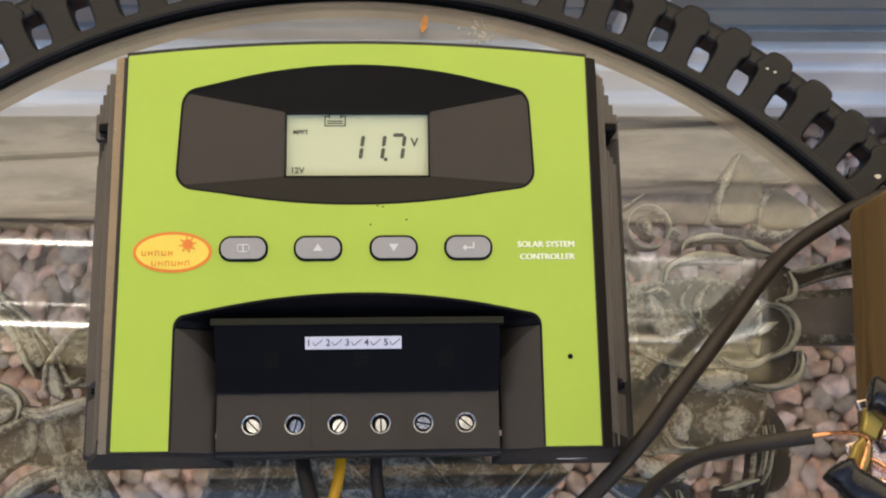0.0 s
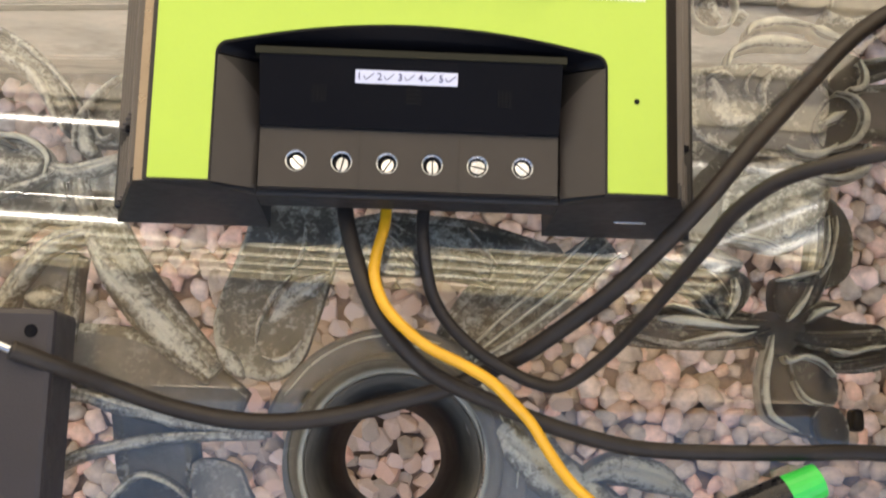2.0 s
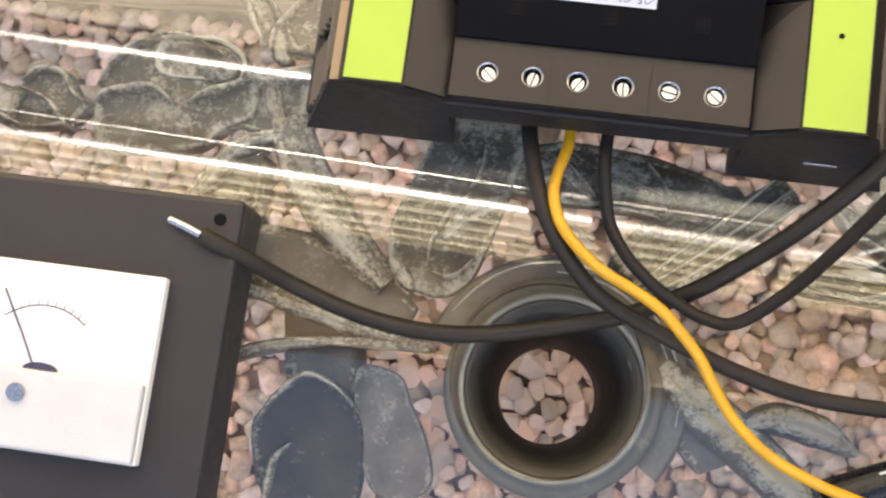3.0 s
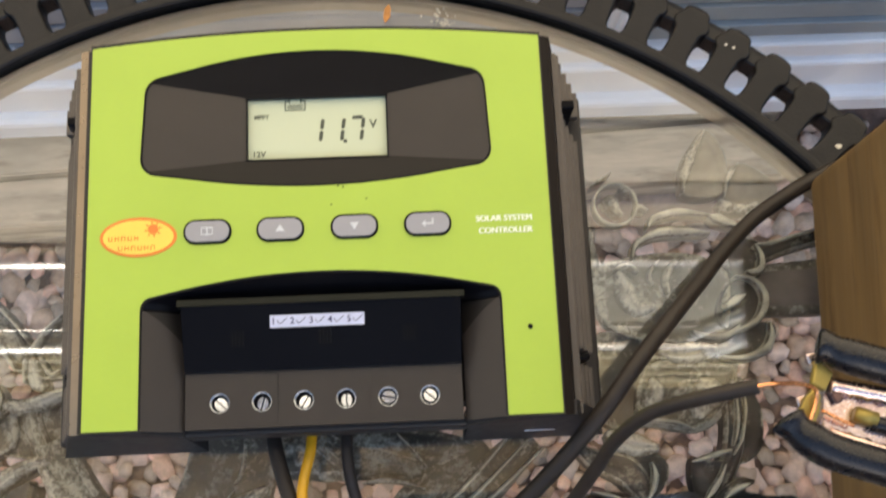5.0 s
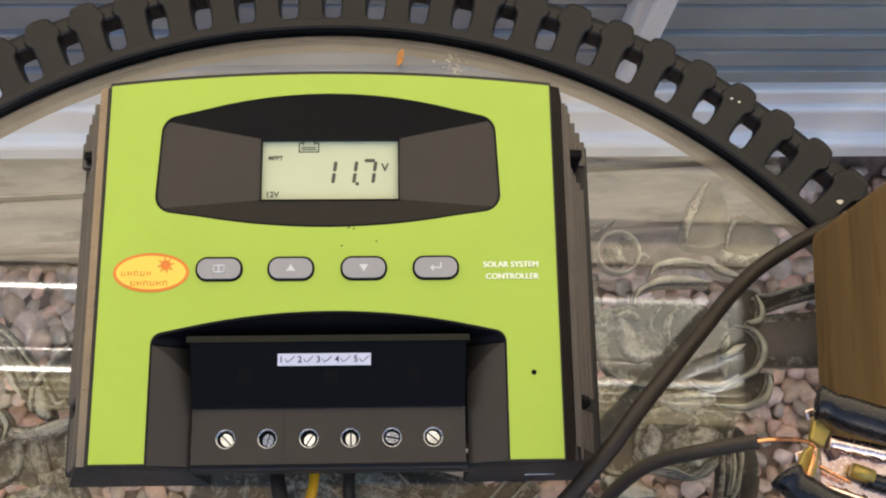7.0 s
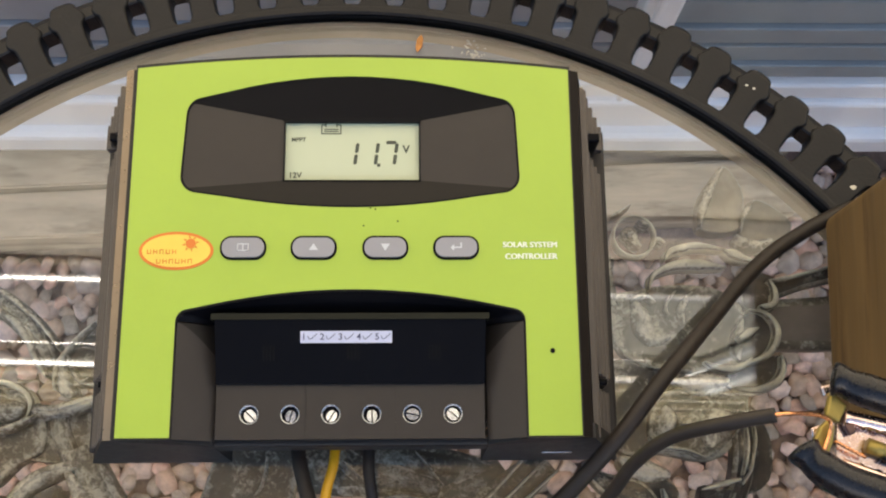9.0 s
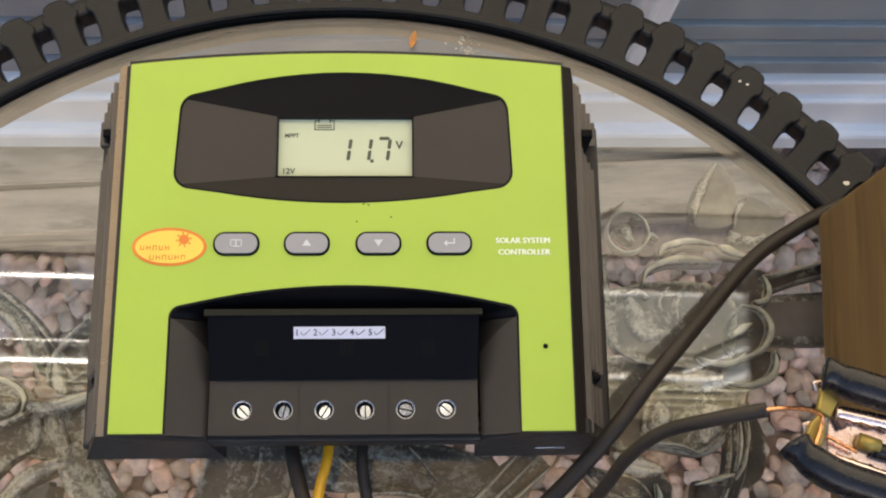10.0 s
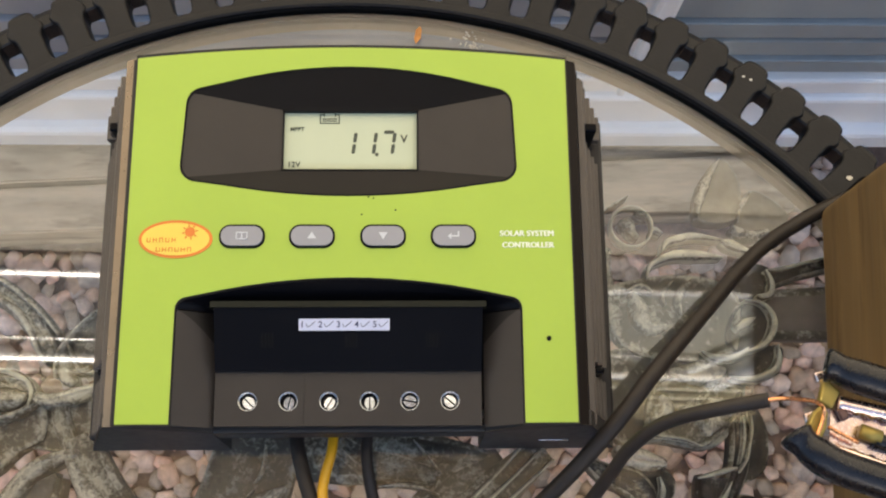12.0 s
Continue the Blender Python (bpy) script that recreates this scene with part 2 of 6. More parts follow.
METERGREY = mat("grey_meter_cover", (0.50, 0.50, 0.52), 0.35, vary=0.05, bump=0.3, bscale=1500)
LEAFBIT = mat("orange_dry_leaf", (0.45, 0.20, 0.05), 0.7, vary=0.3, scale=200)
BRIGHT_GREEN = mat("bright_green_cap", (0.03, 0.55, 0.07), 0.35, vary=0.08)
DUST = mat("pale_dust_grains", (0.6, 0.58, 0.5), 0.9, vary=0.2)
GLASS = glass_mat("clear_table_glass", (0.97, 0.985, 0.97))

# ---- mesh helpers ----


def finish(name, bm, material, smooth=False):
    bmesh.ops.recalc_face_normals(bm, faces=bm.faces)
    me = bpy.data.meshes.new(name)
    bm.to_mesh(me)
    bm.free()
    me.materials.append(material)
    if smooth:
        me.polygons.foreach_set("use_smooth", [True] * len(me.polygons))
    return me


def part(name, bm, material, parent, label="", smooth=False):
    ob = new(name, finish(name, bm, material, smooth))
    ob.parent = parent
    return tagged(ob, label)


def thing(name, label, category, bm=None, material=None, smooth=False, kind="", group="", at=(0, 0, 0)):
    ob = new(name, finish(name, bm, material, smooth) if bm else None)
    ob.location = at
    return tagged(ob, label, category, group, kind)


def box(bm, x0, x1, y0, y1, z0, z1, bevel=0.0, seg=2):
    r = bmesh.ops.create_cube(bm, size=1, matrix=Matrix.LocRotScale(((x0 + x1) / 2, (y0 + y1) / 2, (z0 + z1) / 2), None, (x1 - x0, y1 - y0, z1 - z0)))
    if bevel:
        bmesh.ops.bevel(bm, geom=list({e for v in r["verts"] for e in v.link_edges}), offset=bevel, segments=seg, affect="EDGES", profile=0.5)
    return bm


def boxm(*a, **k):
    return box(bmesh.new(), *a, **k)


def cyl(bm, p, q, r1, r2=None, n=20):
    p, q = Vector(p), Vector(q)
    turn = (q - p).to_track_quat("Z", "Y").to_matrix().to_4x4()
    bmesh.ops.create_cone(bm, cap_ends=True, segments=n, radius1=r1, radius2=r1 if r2 is None else r2, depth=(q - p).length,
                          matrix=Matrix.Translation((p + q) / 2) @ turn)
    return bm


def plate(loops, z0, z1):
    """A flat plate between z0 and z1 from an outline and any holes in it."""
    bm = bmesh.new()
    edges = []
    for loop in loops:
        vs = [bm.verts.new((x, y, z0)) for x, y in loop]
        edges += [bm.edges.new((vs[i], vs[(i + 1) % len(vs)])) for i in range(len(vs))]
    bmesh.ops.triangle_fill(bm, use_beauty=True, use_dissolve=False, edges=edges)
    if z1 != z0:
        top = bmesh.ops.extrude_face_region(bm, geom=bm.faces[:])
        bmesh.ops.translate(bm, vec=(0, 0, z1 - z0), verts=[v for v in top["geom"] if isinstance(v, bmesh.types.BMVert)])
    return bm


def spline(pts, n=8):
    """Points on a smooth curve through pts."""
    pts = [Vector(p) for p in pts]
    out = []
    for i in range(len(pts) - 1):
        a, b, c, d = pts[max(0, i - 1)], pts[i], pts[i + 1], pts[min(len(pts) - 1, i + 2)]
        for k in range(n):
            t = k / n
            out.append(0.5 * (2 * b + (c - a) * t + (2 * a - 5 * b + 4 * c - d) * t * t + (3 * b - a - 3 * c + d) * t ** 3))
    return out + [pts[-1]]


def tube(pts, radius, n=12, smooth_n=8, taper=None):
    path = spline(pts, smooth_n)
    bm = bmesh.new()
    rings, side = [], None
    for i, p in enumerate(path):
        d = (path[min(i + 1, len(path) - 1)] - path[max(i - 1, 0)]).normalized()
        side = (d.cross(Vector((0, 0, 1))) if side is None else (side - d * side.dot(d))).normalized()
        up = side.cross(d)
        r = radius * (taper(i / (len(path) - 1)) if taper else 1)
        rings.append([bm.verts.new(p + r * (math.cos(a) * side + math.sin(a) * up)) for a in (2 * math.pi * k / n for k in range(n))])
    for a, b in zip(rings, rings[1:]):
        for k in range(n):
            bm.faces.new((a[k], a[(k + 1) % n], b[(k + 1) % n], b[k]))
    bm.faces.new(rings[0])
    bm.faces.new(rings[-1][::-1])
    return bm


def ring_mesh(bm, profile, centre, n=96, a0=0.0, a1=360.0):
    """A ring turned from a closed profile of (radius, z)."""
    full = abs(a1 - a0) > 359.9
    rings = []
    for k in range(n if full else n + 1):
        a = radians(a0 + (a1 - a0) * k / n)
        rings.append([bm.verts.new((centre[0] + r * math.cos(a), centre[1] + r * math.sin(a), z)) for r, z in profile])
    for k in range(n):
        p, q = rings[k], rings[(k + 1) % len(rings)]
        for i in range(len(profile)):
            j = (i + 1) % len(profile)
            bm.faces.new((p[i], p[j], q[j], q[i]))
    return bm


def text_part(name, body, size, x, y, z, material, parent, thick=0.0, label="", align="CENTER", bold=0.0):
    cu = bpy.data.curves.new(name, "FONT")
    cu.body, cu.size, cu.align_x, cu.align_y, cu.offset, cu.extrude, cu.resolution_u = body, size, align, "CENTER", thick, 0.00008, 3
    tmp = new("tmp", cu)
    bpy.context.view_layer.update()
    me = bpy.data.meshes.new_from_object(tmp.evaluated_get(bpy.context.evaluated_depsgraph_get()))
    bpy.data.objects.remove(tmp)
    if bold:
        bm = bmesh.new()
        bm.from_mesh(me)
        for k in (1, 2):
            more = bmesh.ops.duplicate(bm, geom=bm.faces[:] if k == 1 else first)
            first = [g for g in more["geom"] if isinstance(g, bmesh.types.BMFace)]
            bmesh.ops.translate(bm, vec=(bold, 0, 0.00002), verts=list({v for f in first for v in f.verts}))
        bm.to_mesh(me)
        bm.free()
    me.name = name
    me.materials.clear()
    me.materials.append(material)
    ob = new(name, me)
    ob.location, ob.parent = (x, y, z), parent
    return tagged(ob, label)


def flat_poly(pts, z, h=0.00015):
    return plate([pts], z, z + h)


def arc_pts(cx, cy, rx, ry, a0, a1, n):
    return [(cx + rx * math.cos(radians(a0 + (a1 - a0) * k / n)), cy + ry * math.sin(radians(a0 + (a1 - a0) * k / n))) for k in range(n + 1)]


# levels
GROUND, GLASS_Z, FACE = 0.06, 0.719, 0.775
CX, CY = -0.002, -0.143

# ---- ground and house ----
thing("ground", "dark gravelly soil bed under the stones", "ground", boxm(-60, 60, -60, 60, GROUND - 0.3, GROUND - 0.012), SOIL, kind="structure")

WALL_Y = 0.315
WALL_TURN = Matrix.Translation((0, 0.3, 0)) @ Matrix.Rotation(radians(-2), 4, "Z") @ Matrix.Translation((0, -0.3, 0))
WALL_END, EAVE, EAVE_Y = 1.25, 3.80, 0.0


def turned(ob):
    ob.matrix_basis = WALL_TURN
    return ob


# the wall above the glazed panel: plain plaster below, overlapping cream boards above the upper window
turned(thing("wall_lower", "tan rendered lower house wall", "wall", boxm(-6, WALL_END, WALL_Y - 0.012, WALL_Y + 0.05, 0.60, 1.85), TAN_WALL, kind="structure"))
bm = boxm(-6, WALL_END, WALL_Y - 0.010, WALL_Y + 0.05, 1.852, 2.66)
z = 2.66
while z < EAVE - 0.02:
    top = min(z + 0.158, EAVE)
    vs = [bm.verts.new(p) for p in ((-6, WALL_Y - 0.018, z), (WALL_END, WALL_Y - 0.018, z), (WALL_END, WALL_Y - 0.002, top), (-6, WALL_Y - 0.002, top),
                                    (-6, WALL_Y + 0.05, z), (WALL_END, WALL_Y + 0.05, z), (WALL_END, WALL_Y + 0.05, top), (-6, WALL_Y + 0.05, top))]
    for f in ((0, 1, 2, 3), (4, 7, 6, 5), (0, 4, 5, 1), (3, 2, 6, 7), (0, 3, 7, 4), (1, 5, 6, 2)):
        bm.faces.new([vs[i] for i in f])
    z += 0.16
turned(thing("wall_north", "cream painted house wall with shiplap boards above", "wall", bm, CREAM, kind="structure"))
turned(thing("wall_east", "grey-brown rendered stretch of the house wall", "wall", boxm(WALL_END + 0.002, 6, WALL_Y - 0.008, WALL_Y + 0.05, 0.60, EAVE), RENDER, kind="structure"))
def bare_rod(p, q, r):
    """A round rod with no end caps."""
    bm = cyl(bmesh.new(), p, q, r, n=48)
    bmesh.ops.delete(bm, geom=[f for f in bm.faces if len(f.verts) > 4], context="FACES")
    return bm


# bright horizontal rails of the upper window
for zz, rr, x1, lab in ((1.88, 0.022, 0.84, "bright half-round window transom rail"), (2.61, 0.036, 0.70, "bright half-round window head rail"), (2.50, 0.007, 0.60, "thin bright glazing bead")):
    turned(thing("trim", lab, "trim", bare_rod((-6, WALL_Y - 0.022, zz), (x1, WALL_Y - 0.022, zz), rr), RAIL, smooth=True, kind="structure"))
turned(thing("window_1", "grey upper window pane between bright rails", "window", boxm(-6, 0.148, WALL_Y - 0.018, WALL_Y - 0.0115, 1.905, 2.57), WINDOW_DARK, kind="structure"))
# this stretch of the pane has a paler tone than the rest
turned(thing("window_2", "paler stretch of the upper window pane", "window", boxm(0.152, 0.79, WALL_Y - 0.018, WALL_Y - 0.0115, 1.905, 2.57), WINDOW_PALE, kind="structure"))
for z0, z1 in ((1.352, 1.366), (1.565, 1.648), (1.772, 1.852)):
    turned(thing("trim", "dull grey-brown strip across the house wall", "trim", boxm(0.10, 0.84, WALL_Y - 0.016, WALL_Y - 0.0125, z0, z1), RENDER, kind="structure"))


def leaning(x, z):
    return x + 0.135 * (2.48 - z)


# leaning side of the window: a pale reveal between two bright edges
bm = bmesh.new()
vs = [bm.verts.new((leaning(x, z), y, z)) for y in (0.262, 0.276) for x, z in ((0.615, 1.91), (0.717, 1.91), (0.717, 2.57), (0.615, 2.57))]
for f in ((0, 1, 2, 3), (4, 7, 6, 5), (0, 4, 5, 1), (1, 5, 6, 2), (2, 6, 7, 3), (3, 7, 4, 0)):
    bm.faces.new([vs[k] for k in f])
thing("window_jamb", "pale leaning side jamb of the upper window", "window frame", bm, WINDOW_PALE, kind="structure")
for x, r, z1 in ((0.613, 0.010, 2.57), (0.719, 0.026, 2.72)):
    thing("trim", "bright rounded edge of the window jamb", "trim", bare_rod((leaning(x, 1.91), 0.256, 1.91), (leaning(x, z1), 0.256, z1), r), SATIN, smooth=True, kind="structure")
# eave
thing("ceiling", "brown boarded eave soffit", "ceiling", boxm(-6, 6, EAVE_Y + 0.02, WALL_Y + 0.05, EAVE, EAVE + 0.03), SOFFIT, kind="structure")
thing("trim", "dark eave fascia board", "trim", boxm(-6, 6, EAVE_Y, EAVE_Y + 0.02, EAVE - 0.02, EAVE + 0.14), SOFFIT, kind="structure")
bm = bmesh.new()
vs = [bm.verts.new(p) for p in ((-6, EAVE_Y - 0.04, EAVE + 0.14), (6, EAVE_Y - 0.04, EAVE + 0.14), (6, 3.6, 5.9), (-6, 3.6, 5.9), (-6, EAVE_Y - 0.04, EAVE + 0.17), (6, EAVE_Y - 0.04, EAVE + 0.17), (6, 3.6, 5.93), (-6, 3.6, 5.93))]
for f in ((0, 1, 2, 3), (4, 7, 6, 5), (0, 4, 5, 1), (3, 2, 6, 7), (0, 3, 7, 4), (1, 5, 6, 2)):
    bm.faces.new([vs[i] for i in f])
thing("roof", "brown tiled house roof slope", "roof", bm, ROOF, kind="structure")
bm = boxm(-6, 6, 0.62, 0.80, 0.0, EAVE)
thing("wall_inner", "plain inner wall behind the panels", "wall", bm, PANEL_D, kind="structure")

# added out of view to cut side light on the right-hand gravel
thing("wall_low", "plain low rendered wall, unseen, added to shade the gravel beside the table", "wall", boxm(0.51, 0.61, -1.3, -0.10, 0.0, 0.68, 0.004), RENDER, kind="structure")

# white sill and bottom rail of the glazed panel
bm = bmesh.new()
box(bm, -6, 6, 0.284, 0.40, 0.112, 0.150, 0.006)
thing("window_sill", "white plastic window sill with a rounded front lip", "sill", bm, UPVC, kind="structure")
bm = bmesh.new()
box(bm, -6, 6, 0.296, 0.36, 0.150, 0.207, 0.004)
box(bm, -6, 6, 0.302, 0.36, 0.209, 0.237, 0.003)
thing("window_frame", "white plastic bottom rail of the window frame", "window frame", bm, UPVC, kind="structure")
# mullion
bm = bmesh.new()
box(bm, 0.197, 0.226, 0.292, 0.36, 0.237, 0.60, 0.004)
box(bm, 0.204, 0.210, 0.286, 0.293, 0.237, 0.60, 0.002)
thing("window_mullion", "white plastic upright mullion", "window frame", bm, UPVC, kind="structure")


def panel(x0, x1, face, label):
    body = thing("window_panel", label, "window", boxm(x0, x1, 0.318, 0.33, 0.237, 0.60), PANEL_D, kind="structure")
    z = 0.240
    for h, d in ((0.010, 0.004), (0.026, 0.010), (0.030, 0.006), (0.012, 0.0), (0.028, 0.010), (0.040, 0.006)) * 6:
        if z + h > 0.60:
            break
        part("slat", boxm(x0, x1, 0.3175 - d - 0.002, 0.3175, z, z + h - 0.003, 0.0015), face, body)
        z += h


# left panel takes the lit copy, right panel the plain colour
panel(-6, 0.197, PANEL_LIT, "pale grey ribbed lower window panel, painted as more brightly lit")
panel(0.226, 6, PANEL, "grey-blue ribbed lower window panel")

# threshold boards at the foot of the window
def board_between(front, back, x0=-0.95, x1=0.405):
    """A board lying between two lines y = a + b x."""
    bm = plate([[(x0, front[0] + front[1] * x0), (x1, front[0] + front[1] * x1), (x1, back[0] + back[1] * x1), (x0, back[0] + back[1] * x0)]], 0.055, 0.100)
    bmesh.ops.bevel(bm, geom=[e for e in bm.edges if all(v.co.z > 0.09 for v in e.verts)], offset=0.003, segments=2, affect="EDGES")
    return bm


for front, back in (((0.2700, 0.050), (0.3150, 0.050)), ((0.2120, 0.034), (0.2645, 0.050))):
    thing("threshold_board", "weathered beige wooden threshold board on the gravel", "board", board_between(front, back), OLDWOOD, group="threshold boards")

# unseen fence behind the table, added to keep the low sun off it
fence = thing("garden_fence", "tall brown boarded fence, unseen, added to shade the table", "fence", at=(0, -3.0, 0))
post = boxm(-0.05, 0.05, 0.03, 0.13, 0, 2.25, 0.005)
pm = finish("post", post, FENCE)
bd = finish("board", boxm(-0.073, 0.073, 0.0, 0.02, 0.03, 2.28, 0.003), FENCE)
for i in range(-2, 3):
    ob = new("post", pm)
    ob.parent, ob.location = fence, (i * 2.4, -0.15, 0)
for i in range(-40, 41):
    ob = new("board", bd)
    ob.parent, ob.location = fence, (i * 0.15, 0, 0)

# ---- bistro table ----
table = thing("bistro_table", "round cast metal bistro table with glass top and slotted rim", "table", at=(CX, CY, 0))
N_SLOT, PITCH = 95, 360 / 95
H = radians(PITCH) / 2


def bar_outline():
    """Plan of one rim bar: flaring into the inner ring, waisted, and ending in a round knob."""
    half = []
    w_slot = 0.0038
    for k in range(7):
        t = math.pi / 2 * k / 6
        r = 0.2688 + w_slot * (1 - math.cos(t))
        half.append((r, r * H - w_slot * math.sin(t) + 0.0002))
    half += [(0.2780, 0.0053), (0.2822, 0.0055), (0.2842, 0.0062), (0.2854, 0.0076), (0.2874, 0.0080), (0.2892, 0.0072), (0.2906, 0.0062)]
    half += [(0.2912 + 0.0056 * math.sin(t), 0.0059 * math.cos(t)) for t in (math.pi / 2 * k / 6 for k in range(7))]
    half[-1] = (half[-1][0], 0.0)
    return [(r, -o) for r, o in half] + [(r, o) for r, o in half[-2::-1]]


def bar_z(r):
    """Top of a bar: level inside, rolling down over the knob."""
    return 0.7232 - 0.0035 * max(0.0, (r - 0.2925) / 0.0043) ** 2


plan = bar_outline()
bm = bmesh.new()
for k in range(N_SLOT):
    a = radians((k + 0.5) * PITCH + 89.9)
    ca, sa = math.cos(a), math.sin(a)
    rings = []
    for inset, drop, low in ((0.0, 0.0, True), (0.0, 0.0014, False), (0.0003, 0.0006, False), (0.0009, 0.0001, False), (0.0013, 0.0, False)):
        ring = []
        for r, o in plan:
            rr = min(max(r - (inset if r > 0.2912 else 0.0), 0.2688), r)
            oo = math.copysign(max(0.0, abs(o) - inset * (1 if r < 0.2935 else 0.6)), o)
            ring.append(bm.verts.new((ca * rr - sa * oo, sa * rr + ca * oo, 0.7110 if low else bar_z(rr) - drop)))
        rings.append(ring)
    n = len(plan)
    for p, q in zip(rings, rings[1:]):
        for i in range(n):
            bm.faces.new((p[i], p[(i + 1) % n], q[(i + 1) % n], q[i]))
    top, m = rings[-1], n // 2
    for i in range(m):
        bm.faces.new((top[i], top[i + 1], top[n - 2 - i], top[n - 1 - i]) if i < m - 1 else (top[i], top[i + 1], top[n - 1 - i]))
rim = part("rim", bm, RIM, table, "dark slotted rim with a knobbed outer edge", smooth=True)
rim.data.polygons.foreach_set("use_smooth", [p.normal.z < 0.985 for p in rim.data.polygons])
rim_band = part("rim_band", ring_mesh(bmesh.new(), [(0.2644, 0.7100), (0.2700, 0.7100), (0.2700, 0.7222), (0.2694, 0.7230), (0.2680, 0.7233), (0.2660, 0.7233), (0.2649, 0.7229), (0.2644, 0.7220)], (0, 0), 192), RIM, table)
rim_strand = part("rim_strand", ring_mesh(bmesh.new(), [(0.2850, 0.7110), (0.2944, 0.7110), (0.2944, 0.7165), (0.2932, 0.7196), (0.2905, 0.7214), (0.2858, 0.7220), (0.2850, 0.7214)], (0, 0), 192), RIM, table, "outer strand joining the knobs")
for x, y, r in ((0.2068, 0.1876, 0.0010), (0.1692, 0.2312, 0.0005), (0.1662, 0.2327, 0.0005)):
    part("paint_chip", flat_poly([(x + r * math.cos(a) * 1.5, y + r * math.sin(a)) for a in (0.2, 1.1, 2.3, 3.0, 4.4, 5.2)], 0.72335, 0.0001), DUST, rim)
gasket = part("gasket", ring_mesh(bmesh.new(), [(0.2630, 0.7193), (0.2643, 0.7193), (0.2643, 0.7219), (0.2638, 0.7216), (0.2631, 0.7200)], (0, 0), 160), GASKET, table, "black gasket", smooth=False)
ledge = part("ledge", ring_mesh(bmesh.new(), [(0.2618, 0.704), (0.2643, 0.704), (0.2643, 0.7192), (0.2631, 0.7192), (0.2631, 0.7128), (0.2626, 0.7128), (0.2618, 0.7108)], (0, 0), 160), LEDGE, table, "pale inner ledge under the glass")
bm = ring_mesh(bmesh.new(), [(0.0336, 0.7130), (0.2637, 0.7130), (0.2637, GLASS_Z), (0.0336, GLASS_Z)], (0, 0), 160)
pane = part("glass_top", bm, GLASS, table, "clear glass pane")
pane.visible_shadow = False
for ob in (rim, rim_band, rim_strand, gasket, ledge, pane):
    ob.location, ob.scale = (-0.0023, 0.0013, 0), (1.009, 1.009, 1)

LAT = 0.700  # top of the cast lattice


def ribbon(pts, widths, h=0.0065, vein=-0.0014, thick=0.012, n=5, lift=0.0):
    """A cast leaf or stem: an arched strip along a smooth line, tapering as told."""
    path = spline([(x, y, 0) for x, y in pts], n)
    bm = bmesh.new()
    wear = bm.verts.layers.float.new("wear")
    rows = []
    for i, p in enumerate(path):
        t = i / (len(path) - 1)
        s = t * (len(widths) - 1)
        k = min(int(s), len(widths) - 2)
        w = widths[k] + (widths[k + 1] - widths[k]) * (s - k)
        d = (path[min(i + 1, len(path) - 1)] - path[max(i - 1, 0)]).normalized()
        side = Vector((-d.y, d.x, 0))
        row = []
        for u in (-1, -0.68, -0.4, -0.12, 0, 0.12, 0.4, 0.68, 1):
            zz = LAT + lift - 0.004 + h * (1 - u * u) ** 0.55 + (vein * max(0, 1 - abs(u) / 0.12))
            q = p + side * (u * w / 2)
            v = bm.verts.new((q.x - CX, q.y - CY, zz))
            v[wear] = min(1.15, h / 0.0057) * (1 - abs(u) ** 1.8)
            row.append(v)
        for u in (1, -1):
            q = p + side * (u * w / 2)
            row.append(bm.verts.new((q.x - CX, q.y - CY, LAT + lift - thick)))
        rows.append(row)
    m = len(rows[0])
    for a, b in zip(rows, rows[1:]):
        for k in range(m):
            f = bm.faces.new((a[k], a[(k + 1) % m], b[(k + 1) % m], b[k]))
            f.material_index = 1 if k in (0, 7) and h < 0.0045 else 0
    bm.faces.new(rows[0])
    bm.faces.new(rows[-1][::-1])
    return bm


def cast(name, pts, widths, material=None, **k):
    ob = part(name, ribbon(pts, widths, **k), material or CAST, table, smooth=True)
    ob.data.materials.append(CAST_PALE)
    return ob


def petal_arc(cx, cy, r, a0, a1, w, lift=0.002, material=None):
    cast("petal", [(cx + r * math.cos(radians(a0 + (a1 - a0) * k / 5)), cy + r * math.sin(radians(a0 + (a1 - a0) * k / 5))) for k in range(6)],
         [w * 0.3, w, w * 1.1, w, w * 0.3], material or CAST_PALE, h=0.003, lift=lift)


